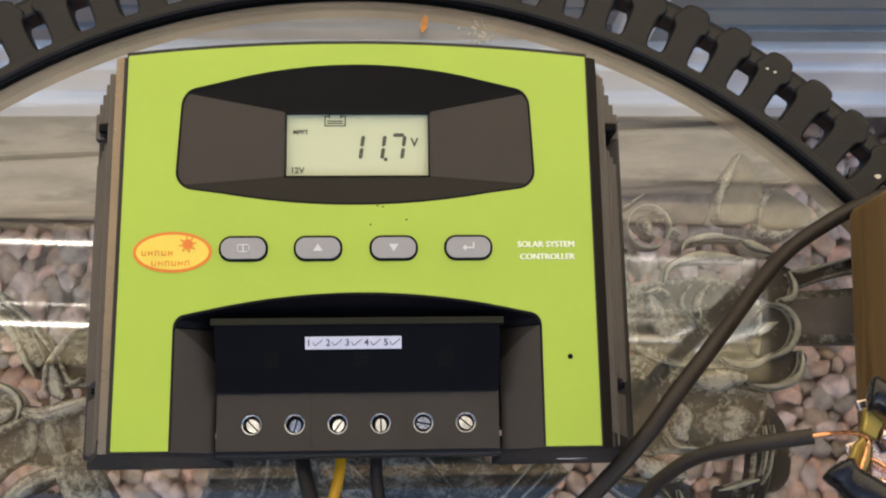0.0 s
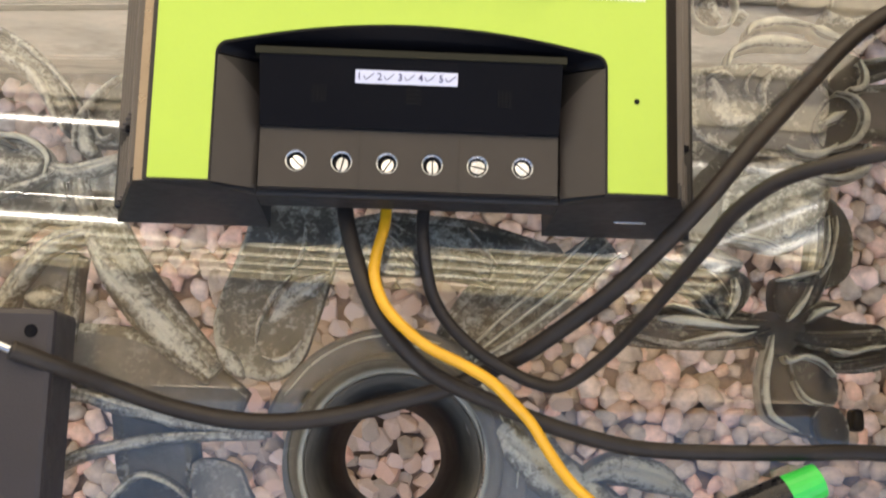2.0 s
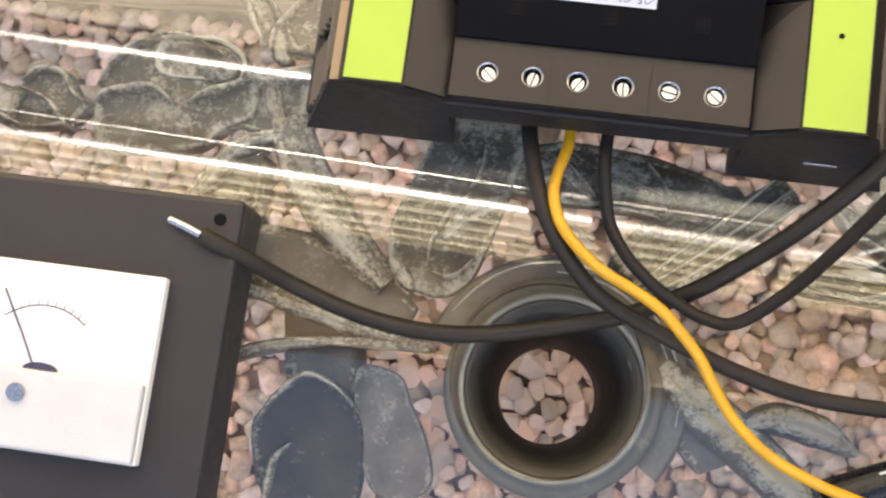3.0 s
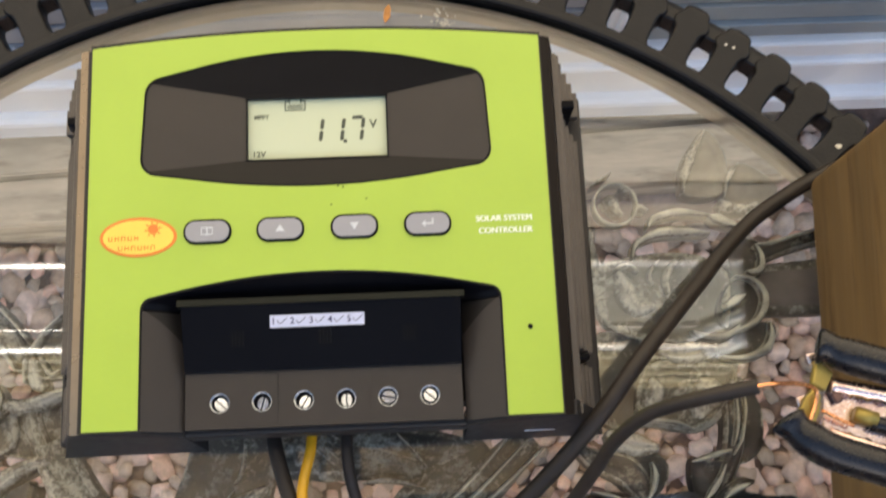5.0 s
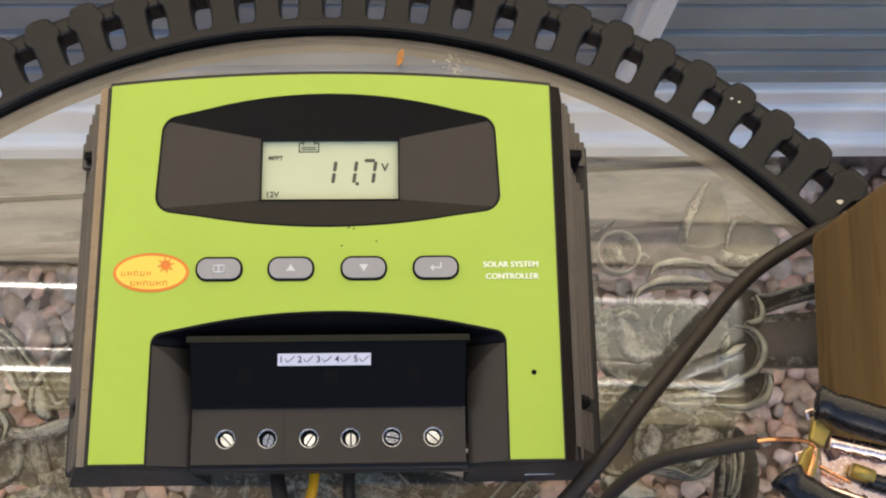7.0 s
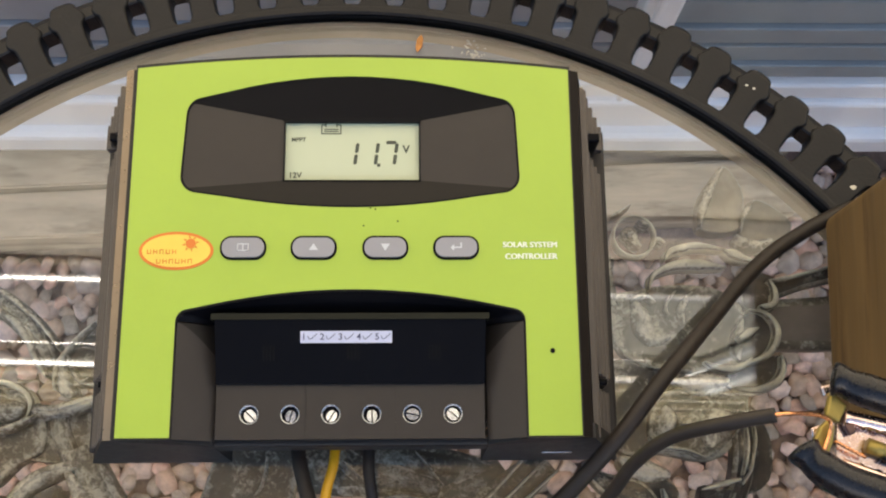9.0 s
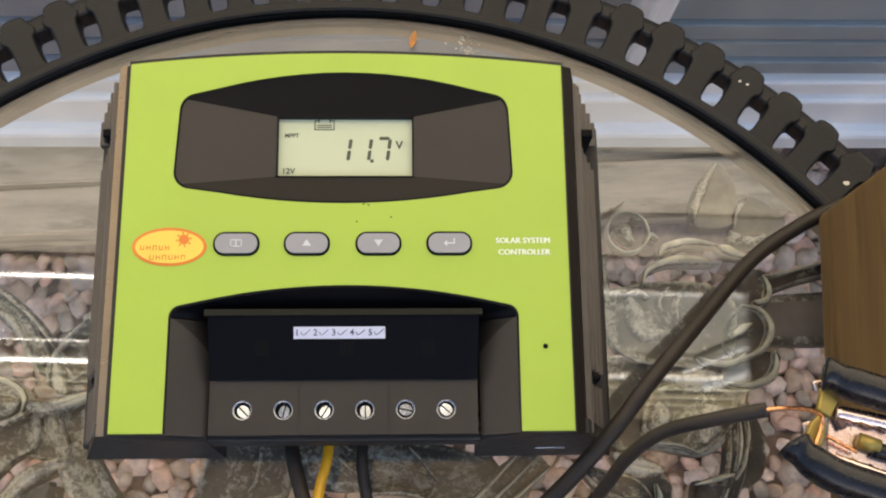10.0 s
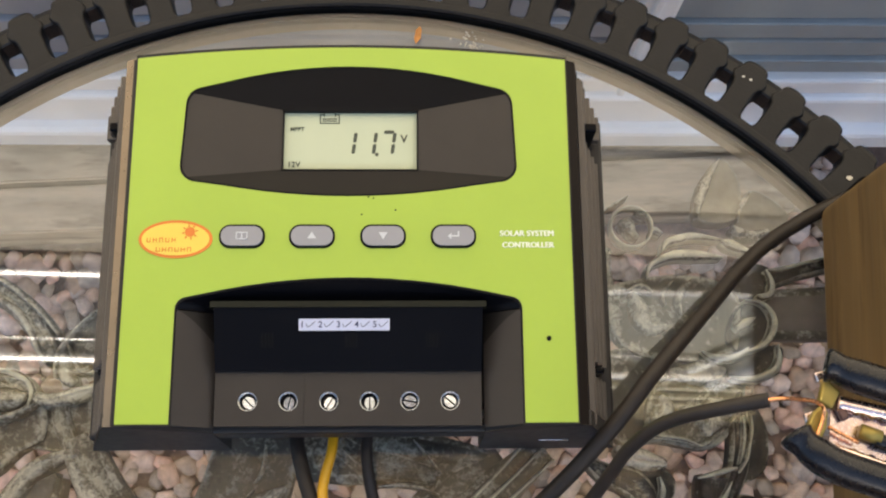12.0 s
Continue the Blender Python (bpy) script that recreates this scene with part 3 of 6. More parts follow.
def rose(cx, cy, s, spin):
    """A cast rose: a leafy disc with curled petals."""
    bm = bmesh.new()
    n = 48
    for k, (rr, zz) in enumerate(((1.0, -0.006), (0.97, -0.0015), (0.6, 0.0), (0.15, 0.001))):
        for i in range(n):
            a = 2 * math.pi * i / n
            lobe = 1 + (0.10 if rr > 0.9 else 0.04) * math.cos(7 * a + spin)
            bm.verts.new((cx + s * rr * lobe * math.cos(a) - CX, cy + s * rr * lobe * math.sin(a) - CY, LAT + zz))
    bm.verts.ensure_lookup_table()
    for k in range(3):
        for i in range(n):
            j = (i + 1) % n
            bm.faces.new([bm.verts[v] for v in (k * n + i, k * n + j, (k + 1) * n + j, (k + 1) * n + i)])
    bm.faces.new([bm.verts[3 * n + i] for i in range(n)])
    part("rose", bm, CAST, table, "weathered cast rose", smooth=True)
    d = math.degrees(spin)
    for r, a0, a1, w in ((0.26, 0, 230, 0.14), (0.46, 150, 330, 0.16), (0.52, -20, 120, 0.15), (0.72, 60, 170, 0.17), (0.74, 190, 290, 0.17), (0.78, 310, 400, 0.17),
                         (0.98, 20, 75, 0.13), (1.0, 90, 150, 0.13), (0.98, 170, 230, 0.13), (1.0, 250, 300, 0.13), (0.98, 315, 365, 0.13)):
        petal_arc(cx, cy, s * r, a0 + d, a1 + d, s * w)


def cast_plate(name, outline, material, lift=0.0, steps=4):
    """A broad cast leaf: a smooth closed outline with a rolled edge and a gently dished middle."""
    n = len(outline)
    pts = []
    for i in range(n):
        p, q, r, t = [Vector(outline[(i + k) % n]) for k in (-1, 0, 1, 2)]
        for k in range(steps):
            u = k / steps
            pts.append(0.5 * (2 * q + (r - p) * u + (2 * p - 5 * q + 4 * r - t) * u * u + (3 * q - p - 3 * r + t) * u ** 3))
    mid = sum(pts, Vector((0, 0))) / len(pts)
    bm = bmesh.new()
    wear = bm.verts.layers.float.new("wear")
    rings = []
    for k, dz, w in ((1.0, -0.009, 0.0), (1.0, -0.0012, 0.5), (0.975, 0.0, 1.0), (0.92, -0.0002, 0.75), (0.80, -0.0012, 0.25), (0.5, -0.0010, 0.35), (0.2, -0.0004, 0.5)):
        ring = []
        for p in pts:
            v = bm.verts.new((mid.x + (p.x - mid.x) * k - CX, mid.y + (p.y - mid.y) * k - CY, LAT + lift + dz))
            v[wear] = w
            ring.append(v)
        rings.append(ring)
    m = len(pts)
    for a, b in zip(rings, rings[1:]):
        for k in range(m):
            bm.faces.new((a[k], a[(k + 1) % m], b[(k + 1) % m], b[k]))
    bm.faces.new(rings[-1])
    return part(name, bm, material, table, smooth=True)


# leaves, petals and stems of the cast lattice
cast_plate("leaf_plate", [(0.1036, -0.0217), (0.1222, -0.0191), (0.1453, -0.0212), (0.1613, -0.0246), (0.1622, -0.0371), (0.1559, -0.0528), (0.1447, -0.0615), (0.1244, -0.0584), (0.1085, -0.0588), (0.1012, -0.0465)], CAST, -0.0065)
cast_plate("leaf_plate", [(-0.1685, -0.0415), (-0.1358, -0.0417), (-0.1109, -0.0344), (-0.1077, -0.0456), (-0.1090, -0.0560), (-0.1205, -0.0606), (-0.1353, -0.0590), (-0.1499, -0.0599), (-0.1664, -0.0625)], CAST, -0.0065)
cast_plate("rose_plate", [(0.1057, 0.0057), (0.1164, 0.0103), (0.1352, 0.0125), (0.1515, 0.0105), (0.1615, 0.0029), (0.1617, -0.0087), (0.1583, -0.0225), (0.1465, -0.0258), (0.1305, -0.0245), (0.1169, -0.0221), (0.1070, -0.0129)], CAST, -0.0040)
cast_plate("leaf_plate", [(0.1262, -0.0336), (0.1389, -0.0315), (0.1525, -0.0339), (0.1605, -0.0374), (0.1595, -0.0441), (0.1534, -0.0523), (0.1419, -0.0610), (0.1326, -0.0580), (0.1228, -0.0563), (0.1186, -0.0514), (0.1201, -0.0414)], CAST, -0.0030)
cast_plate("leaf_plate", [(0.1626, -0.0007), (0.1727, -0.0010), (0.1765, -0.0090), (0.1720, -0.0181), (0.1600, -0.0226), (0.1545, -0.0157), (0.1571, -0.0065)], CAST_DARK, -0.0035)
cast_plate("leaf_plate", [(0.1583, -0.0225), (0.1772, -0.0181), (0.1774, -0.0273), (0.1681, -0.0329), (0.1561, -0.0330), (0.1521, -0.0282)], CAST_DARK, -0.0040)
cast_plate("leaf_plate", [(0.1651, 0.0172), (0.1752, 0.0159), (0.1779, 0.0088), (0.1758, 0.0017), (0.1672, -0.0006), (0.1618, 0.0053)], CAST_DARK, -0.0045)
cast("petal", [(0.1728, 0.0136), (0.1750, 0.0089), (0.1745, 0.0038), (0.1707, 0.0020), (0.1684, 0.0024)], [0.0008, 0.0029, 0.0034, 0.0031, 0.0010], RIB, h=0.0032, vein=0.0, lift=0.0020)
cast("petal", [(0.1631, 0.0006), (0.1704, -0.0011), (0.1744, -0.0064), (0.1741, -0.0124), (0.1694, -0.0187), (0.1583, -0.0229)], [0.0006, 0.0021, 0.0034, 0.0039, 0.0031, 0.0010], RIB, h=0.0032, vein=0.0, lift=0.0020)
cast("petal", [(0.1754, -0.0188), (0.1758, -0.0244), (0.1731, -0.0296), (0.1669, -0.0325), (0.1605, -0.0331), (0.1546, -0.0321)], [0.0006, 0.0031, 0.0042, 0.0034, 0.0026, 0.0010], RIB, h=0.0032, vein=0.0, lift=0.0020)
cast("petal", [(0.1667, -0.0072), (0.1628, -0.0091), (0.1580, -0.0122)], [0.0005, 0.0047, 0.0026], RIB, h=0.0032, vein=0.0, lift=0.0020)
cast("petal", [(0.1431, -0.0212), (0.1475, -0.0235), (0.1543, -0.0242), (0.1595, -0.0227), (0.1629, -0.0198)], [0.0005, 0.0031, 0.0039, 0.0031, 0.0008], RIB, h=0.0032, vein=0.0, lift=0.0020)
cast("petal", [(0.1291, 0.0221), (0.1315, 0.0261), (0.1372, 0.0280), (0.1438, 0.0289), (0.1549, 0.0269)], [0.0005, 0.0031, 0.0036, 0.0031, 0.0005], RIB, h=0.0032, vein=0.0, lift=0.0020)
cast("petal", [(0.1549, 0.0265), (0.1581, 0.0255), (0.1612, 0.0241), (0.1667, 0.0217)], [0.0008, 0.0044, 0.0042, 0.0013], RIB, h=0.0032, vein=0.0, lift=0.0020)
cast("petal", [(0.1216, 0.0093), (0.1234, 0.0151), (0.1273, 0.0179), (0.1339, 0.0204), (0.1432, 0.0206), (0.1548, 0.0191)], [0.0010, 0.0026, 0.0031, 0.0044, 0.0049, 0.0008], RIB, h=0.0032, vein=0.0, lift=0.0020)
cast_plate("leaf_plate", [(0.1449, 0.0371), (0.1464, 0.0478), (0.1516, 0.0581), (0.1573, 0.0654), (0.1633, 0.0588), (0.1655, 0.0485), (0.1633, 0.0375), (0.1540, 0.0345)], CAST_TAN, -0.0020)
cast_plate("leaf_plate", [(0.1624, 0.0348), (0.1646, 0.0434), (0.1698, 0.0501), (0.1780, 0.0470), (0.1862, 0.0383), (0.1791, 0.0317), (0.1688, 0.0312)], CAST_TAN, -0.0030)
cast("petal", [(0.1452, 0.0369), (0.1473, 0.0460), (0.1498, 0.0521), (0.1526, 0.0578), (0.1565, 0.0634)], [0.0009, 0.0044, 0.0048, 0.0033, 0.0009], CAST_PALE, h=0.0034, vein=0.0, lift=0.0015)
cast("petal", [(0.1624, 0.0348), (0.1641, 0.0408), (0.1664, 0.0449), (0.1692, 0.0485)], [0.0007, 0.0026, 0.0026, 0.0009], CAST_PALE, h=0.0034, vein=0.0, lift=0.0015)
cast("petal", [(0.1601, 0.0331), (0.1631, 0.0302), (0.1682, 0.0288), (0.1754, 0.0306)], [0.0009, 0.0055, 0.0055, 0.0033], CAST_PALE, h=0.0034, vein=0.0, lift=0.0020)
cast("petal", [(0.1354, -0.0061), (0.1349, 0.0004), (0.1376, 0.0059), (0.1416, 0.0096)], [0.0009, 0.0037, 0.0033, 0.0011], CAST_PALE, h=0.0034, vein=0.0, lift=0.0020)
cast("petal", [(0.1288, -0.0019), (0.1281, 0.0023), (0.1297, 0.0055), (0.1327, 0.0087)], [0.0006, 0.0018, 0.0018, 0.0006], CAST_PALE, h=0.0034, vein=0.0, lift=0.0020)
cast("petal", [(0.1154, 0.0046), (0.1178, -0.0007), (0.1189, -0.0065), (0.1225, -0.0111), (0.1295, -0.0101)], [0.0030, 0.0090, 0.0100, 0.0070, 0.0030], CAST_WORN, h=0.0044, lift=-0.0015)
cast("petal", [(0.1140, 0.0052), (0.1178, 0.0065), (0.1210, 0.0060), (0.1236, 0.0037)], [0.0011, 0.0033, 0.0026, 0.0011], CAST_PALE, h=0.0034, vein=0.0, lift=0.0020)
cast("petal", [(0.1301, -0.0290), (0.1359, -0.0304), (0.1416, -0.0301), (0.1474, -0.0292), (0.1529, -0.0293)], [0.0020, 0.0080, 0.0110, 0.0090, 0.0030], CAST_WORN, h=0.0044, lift=-0.0005)
cast("petal", [(0.1253, -0.0395), (0.1269, -0.0439), (0.1247, -0.0494), (0.1267, -0.0539)], [0.0020, 0.0090, 0.0100, 0.0040], CAST_WORN, h=0.0044, lift=-0.0005)
cast("petal", [(0.1436, -0.0563), (0.1449, -0.0508), (0.1484, -0.0464), (0.1548, -0.0458)], [0.0030, 0.0140, 0.0150, 0.0060], CAST_WORN, h=0.0044, lift=-0.0005)
cast("petal", [(0.1185, -0.0516), (0.1218, -0.0558), (0.1285, -0.0568), (0.1342, -0.0579), (0.1403, -0.0606)], [0.0005, 0.0013, 0.0016, 0.0013, 0.0006], RIB, h=0.0032, vein=0.0, lift=0.0020)
cast("petal", [(0.1521, -0.0525), (0.1562, -0.0473), (0.1574, -0.0428), (0.1582, -0.0384)], [0.0009, 0.0035, 0.0035, 0.0011], CAST_PALE, h=0.0034, vein=0.0, lift=0.0020)
cast("rib", [(0.1615, -0.0482), (0.1618, -0.0533), (0.1604, -0.0598), (0.1588, -0.0657), (0.1552, -0.0713)], [0.0005, 0.0016, 0.0016, 0.0018, 0.0008], RIB, h=0.0032, vein=0.0, lift=0.0020)
cast_plate("leaf_plate", [(0.1604, -0.0407), (0.1668, -0.0464), (0.1694, -0.0564), (0.1674, -0.0696), (0.1588, -0.0750), (0.1523, -0.0716), (0.1578, -0.0585)], CAST_DARK, -0.0040)
cast("leaf", [(0.1061, -0.0605), (0.1115, -0.0641), (0.1181, -0.0663), (0.1261, -0.0673)], [0.0030, 0.0100, 0.0100, 0.0040], CAST_WORN, h=0.0044, lift=-0.0015)
cast("stem", [(0.1730, 0.0095), (0.1803, 0.0118), (0.1912, 0.0150), (0.2130, 0.0199)], [0.0080, 0.0070, 0.0060, 0.0060], CAST_DARK, h=0.0044, lift=-0.0025)
cast("rib", [(0.1739, 0.0138), (0.1798, 0.0142), (0.1906, 0.0170), (0.2124, 0.0226)], [0.0006, 0.0026, 0.0018, 0.0006], RIB, h=0.0032, vein=0.0, lift=0.0010)
cast("stem", [(0.1062, 0.0243), (0.1049, 0.0172), (0.1059, 0.0102), (0.1070, 0.0032)], [0.0050, 0.0060, 0.0060, 0.0050], CAST, h=0.0044, lift=-0.0035)
cast("rib", [(0.1064, 0.0412), (0.1098, 0.0431), (0.1127, 0.0451), (0.1156, 0.0470)], [0.0007, 0.0018, 0.0013, 0.0006], CAST_PALE, h=0.0034, vein=0.0, lift=0.0010)
cast("petal", [(0.1119, 0.0338), (0.1152, 0.0352), (0.1169, 0.0314), (0.1195, 0.0285)], [0.0033, 0.0066, 0.0044, 0.0011], CAST_PALE, h=0.0034, vein=0.0, lift=0.0000)
cast("petal", [(0.1250, 0.0302), (0.1265, 0.0318), (0.1283, 0.0306), (0.1297, 0.0301)], [0.0007, 0.0033, 0.0026, 0.0007], CAST_PALE, h=0.0034, vein=0.0, lift=0.0010)
cast("petal", [(0.1185, 0.0398), (0.1208, 0.0388), (0.1236, 0.0383), (0.1245, 0.0369)], [0.0007, 0.0029, 0.0026, 0.0007], CAST_PALE, h=0.0034, vein=0.0, lift=0.0010)
cast_plate("node", [(0.1279, -0.0890), (0.1337, -0.0846), (0.1407, -0.0855), (0.1477, -0.0870), (0.1500, -0.0919), (0.1456, -0.0979), (0.1392, -0.1012), (0.1330, -0.0982)], CAST_DARK, -0.0020)
cast_plate("leaf_plate", [(0.0811, -0.0891), (0.1002, -0.0833), (0.1215, -0.0848), (0.1385, -0.0864), (0.1382, -0.0958), (0.1212, -0.0988), (0.1001, -0.0990), (0.0832, -0.0974)], CAST_DARK, -0.0050)
cast_plate("leaf_plate", [(0.1431, -0.0872), (0.1560, -0.0847), (0.1687, -0.0875), (0.1815, -0.0893), (0.1809, -0.1040), (0.1638, -0.1059), (0.1491, -0.1007)], CAST_DARK, -0.0060)
cast("leaf", [(0.0939, -0.0660), (0.1013, -0.0711), (0.1118, -0.0750), (0.1170, -0.0811), (0.1196, -0.0883)], [0.0040, 0.0090, 0.0130, 0.0120, 0.0040], CAST_DARK, h=0.0044, lift=-0.0005)
cast("rib", [(0.1222, -0.0728), (0.1234, -0.0780), (0.1220, -0.0832), (0.1190, -0.0881)], [0.0006, 0.0029, 0.0029, 0.0008], RIB, h=0.0032, vein=0.0, lift=0.0030)
cast_plate("leaf_plate", [(0.1095, -0.0694), (0.1191, -0.0674), (0.1286, -0.0720), (0.1291, -0.0794), (0.1234, -0.0870), (0.1200, -0.0885), (0.1129, -0.0810)], CAST_DARK, -0.0030)
cast("leaf", [(0.0801, -0.0920), (0.0906, -0.0923), (0.1021, -0.0926), (0.1147, -0.0922), (0.1262, -0.0913), (0.1357, -0.0900)], [0.0030, 0.0090, 0.0130, 0.0130, 0.0090, 0.0050], CAST_DARK, h=0.0044, lift=-0.0005)
cast("rib", [(0.0937, -0.0893), (0.0993, -0.0891), (0.1087, -0.0897), (0.1191, -0.0910), (0.1305, -0.0911)], [0.0008, 0.0044, 0.0047, 0.0026, 0.0008], RIB, h=0.0032, vein=0.0, lift=0.0040)
cast("rib", [(0.1013, -0.0977), (0.1096, -0.0958), (0.1180, -0.0940), (0.1242, -0.0942), (0.1295, -0.0928)], [0.0005, 0.0021, 0.0026, 0.0016, 0.0005], RIB, h=0.0032, vein=0.0, lift=0.0040)
cast("rib", [(0.0983, -0.0834), (0.1035, -0.0845), (0.1077, -0.0860), (0.1112, -0.0878)], [0.0005, 0.0016, 0.0016, 0.0005], RIB, h=0.0032, vein=0.0, lift=0.0040)
cast_plate("bud", [(0.1390, -0.0718), (0.1453, -0.0731), (0.1523, -0.0735), (0.1508, -0.0799), (0.1455, -0.0874), (0.1406, -0.0880), (0.1376, -0.0814)], CAST_DARK, -0.0020)
cast("rib", [(0.1516, -0.0749), (0.1489, -0.0803), (0.1458, -0.0845), (0.1424, -0.0882)], [0.0006, 0.0026, 0.0031, 0.0008], RIB, h=0.0032, vein=0.0, lift=0.0020)
cast("rib", [(0.1386, -0.0732), (0.1432, -0.0722), (0.1486, -0.0708), (0.1544, -0.0694)], [0.0006, 0.0021, 0.0026, 0.0013], RIB, h=0.0032, vein=0.0, lift=0.0020)
cast("stem", [(0.1445, -0.0886), (0.1518, -0.0789), (0.1564, -0.0682), (0.1581, -0.0564), (0.1576, -0.0456)], [0.0050, 0.0080, 0.0090, 0.0090, 0.0080], CAST_DARK, h=0.0044, lift=-0.0015)
cast("rib", [(0.1577, -0.0485), (0.1579, -0.0559), (0.1568, -0.0623), (0.1549, -0.0679)], [0.0005, 0.0016, 0.0016, 0.0005], RIB, h=0.0032, vein=0.0, lift=0.0040)
cast("leaf", [(0.1463, -0.0886), (0.1517, -0.0853), (0.1570, -0.0826), (0.1623, -0.0819)], [0.0030, 0.0060, 0.0060, 0.0020], CAST_DARK, h=0.0044, lift=-0.0005)
cast("rib", [(0.1494, -0.0881), (0.1531, -0.0851), (0.1565, -0.0837), (0.1595, -0.0828)], [0.0005, 0.0031, 0.0026, 0.0005], RIB, h=0.0032, vein=0.0, lift=0.0040)
cast("stem", [(0.1454, -0.0938), (0.1538, -0.0948), (0.1622, -0.0950), (0.1707, -0.0943), (0.1792, -0.0936)], [0.0050, 0.0070, 0.0080, 0.0080, 0.0080], CAST_DARK, h=0.0044, lift=-0.0015)
cast("rib", [(0.1572, -0.0981), (0.1620, -0.0992), (0.1661, -0.0995), (0.1715, -0.0977), (0.1778, -0.0967)], [0.0005, 0.0026, 0.0021, 0.0021, 0.0013], RIB, h=0.0032, vein=0.0, lift=0.0030)
cast("stem", [(0.1494, -0.1009), (0.1598, -0.1041), (0.1693, -0.1035), (0.1789, -0.1015)], [0.0020, 0.0040, 0.0050, 0.0050], CAST_DARK, h=0.0044, lift=-0.0015)
cast("rib", [(0.1359, -0.0939), (0.1346, -0.1015), (0.1328, -0.1107), (0.1334, -0.1198), (0.1361, -0.1243), (0.1440, -0.1285)], [0.0006, 0.0029, 0.0036, 0.0034, 0.0031, 0.0010], RIB, h=0.0032, vein=0.0, lift=0.0040)
cast_plate("leaf_plate", [(0.1379, -0.0959), (0.1425, -0.0979), (0.1461, -0.1061), (0.1479, -0.1143), (0.1531, -0.1183), (0.1558, -0.1304), (0.1454, -0.1291), (0.1380, -0.1244), (0.1353, -0.1167), (0.1360, -0.1043)], CAST_DARK, -0.0040)
cast_plate("petal_plate", [(0.1426, -0.1025), (0.1494, -0.1003), (0.1573, -0.1038), (0.1608, -0.1109), (0.1593, -0.1185), (0.1514, -0.1175), (0.1457, -0.1119)], CAST_DARK, -0.0010)
cast("rib", [(0.1403, -0.1013), (0.1421, -0.1031), (0.1480, -0.1013), (0.1541, -0.1032), (0.1590, -0.1084)], [0.0006, 0.0021, 0.0026, 0.0021, 0.0006], RIB, h=0.0032, vein=0.0, lift=0.0040)
cast("rib", [(0.1439, -0.1104), (0.1470, -0.1154), (0.1509, -0.1179), (0.1581, -0.1189)], [0.0005, 0.0018, 0.0018, 0.0005], RIB, h=0.0032, vein=0.0, lift=0.0030)
cast_plate("petal_plate", [(0.1533, -0.1199), (0.1607, -0.1197), (0.1646, -0.1261), (0.1632, -0.1352), (0.1549, -0.1344), (0.1510, -0.1275)], CAST_DARK, -0.0020)
cast("leaf", [(-0.1723, 0.0170), (-0.1588, 0.0096), (-0.1454, 0.0023), (-0.1349, -0.0084), (-0.1264, -0.0213)], [0.0080, 0.0110, 0.0110, 0.0100, 0.0050], CAST, h=0.0044, lift=-0.0015)
cast("rib", [(-0.1720, 0.0217), (-0.1586, 0.0146), (-0.1451, 0.0070), (-0.1342, -0.0019), (-0.1268, -0.0098), (-0.1220, -0.0162)], [0.0022, 0.0026, 0.0033, 0.0026, 0.0018, 0.0007], CAST_PALE, h=0.0034, vein=0.0, lift=0.0020)
cast("rib", [(-0.1710, 0.0119), (-0.1555, 0.0044), (-0.1430, -0.0027), (-0.1361, -0.0112), (-0.1328, -0.0181), (-0.1275, -0.0262)], [0.0029, 0.0044, 0.0037, 0.0035, 0.0033, 0.0011], CAST_PALE, h=0.0034, vein=0.0, lift=0.0020)
cast_plate("leaf_plate", [(-0.1105, -0.0030), (-0.1030, -0.0011), (-0.0974, -0.0198), (-0.1009, -0.0298), (-0.1136, -0.0295), (-0.1245, -0.0306), (-0.1260, -0.0252), (-0.1245, -0.0196), (-0.1189, -0.0113)], CAST, -0.0030)
cast("rib", [(-0.1090, -0.0041), (-0.1150, -0.0094), (-0.1203, -0.0168), (-0.1236, -0.0228), (-0.1237, -0.0315)], [0.0009, 0.0024, 0.0033, 0.0029, 0.0009], CAST_PALE, h=0.0034, vein=0.0, lift=0.0020)
cast("rib", [(-0.1194, -0.0176), (-0.1168, -0.0236), (-0.1135, -0.0283), (-0.1096, -0.0267)], [0.0007, 0.0024, 0.0026, 0.0011], CAST_PALE, h=0.0034, vein=0.0, lift=0.0020)
cast("petal", [(-0.1219, -0.0214), (-0.1210, -0.0268), (-0.1194, -0.0311), (-0.1167, -0.0338)], [0.0030, 0.0070, 0.0070, 0.0030], CAST_WORN, h=0.0044, lift=-0.0005)
cast_plate("leaf_plate", [(-0.1684, -0.0299), (-0.1559, -0.0279), (-0.1454, -0.0280), (-0.1375, -0.0312), (-0.1337, -0.0367), (-0.1344, -0.0428), (-0.1460, -0.0436), (-0.1670, -0.0430)], CAST_WORN, -0.0030)
cast("rib", [(-0.1668, -0.0297), (-0.1544, -0.0286), (-0.1444, -0.0285), (-0.1366, -0.0317), (-0.1328, -0.0367), (-0.1336, -0.0427)], [0.0021, 0.0026, 0.0031, 0.0031, 0.0026, 0.0010], RIB, h=0.0032, vein=0.0, lift=0.0020)
cast("petal", [(-0.1518, -0.0380), (-0.1454, -0.0395), (-0.1391, -0.0397), (-0.1343, -0.0383)], [0.0044, 0.0099, 0.0088, 0.0022], CAST_PALE, h=0.0034, vein=0.0, lift=0.0010)
cast("stem", [(-0.1334, -0.0387), (-0.1255, -0.0406), (-0.1173, -0.0386), (-0.1071, -0.0352)], [0.0050, 0.0070, 0.0070, 0.0050], CAST_WORN, h=0.0044, lift=-0.0005)
cast("stem", [(-0.1231, -0.0383), (-0.1212, -0.0490), (-0.1162, -0.0595)], [0.0070, 0.0080, 0.0080], CAST, h=0.0044, lift=-0.0025)
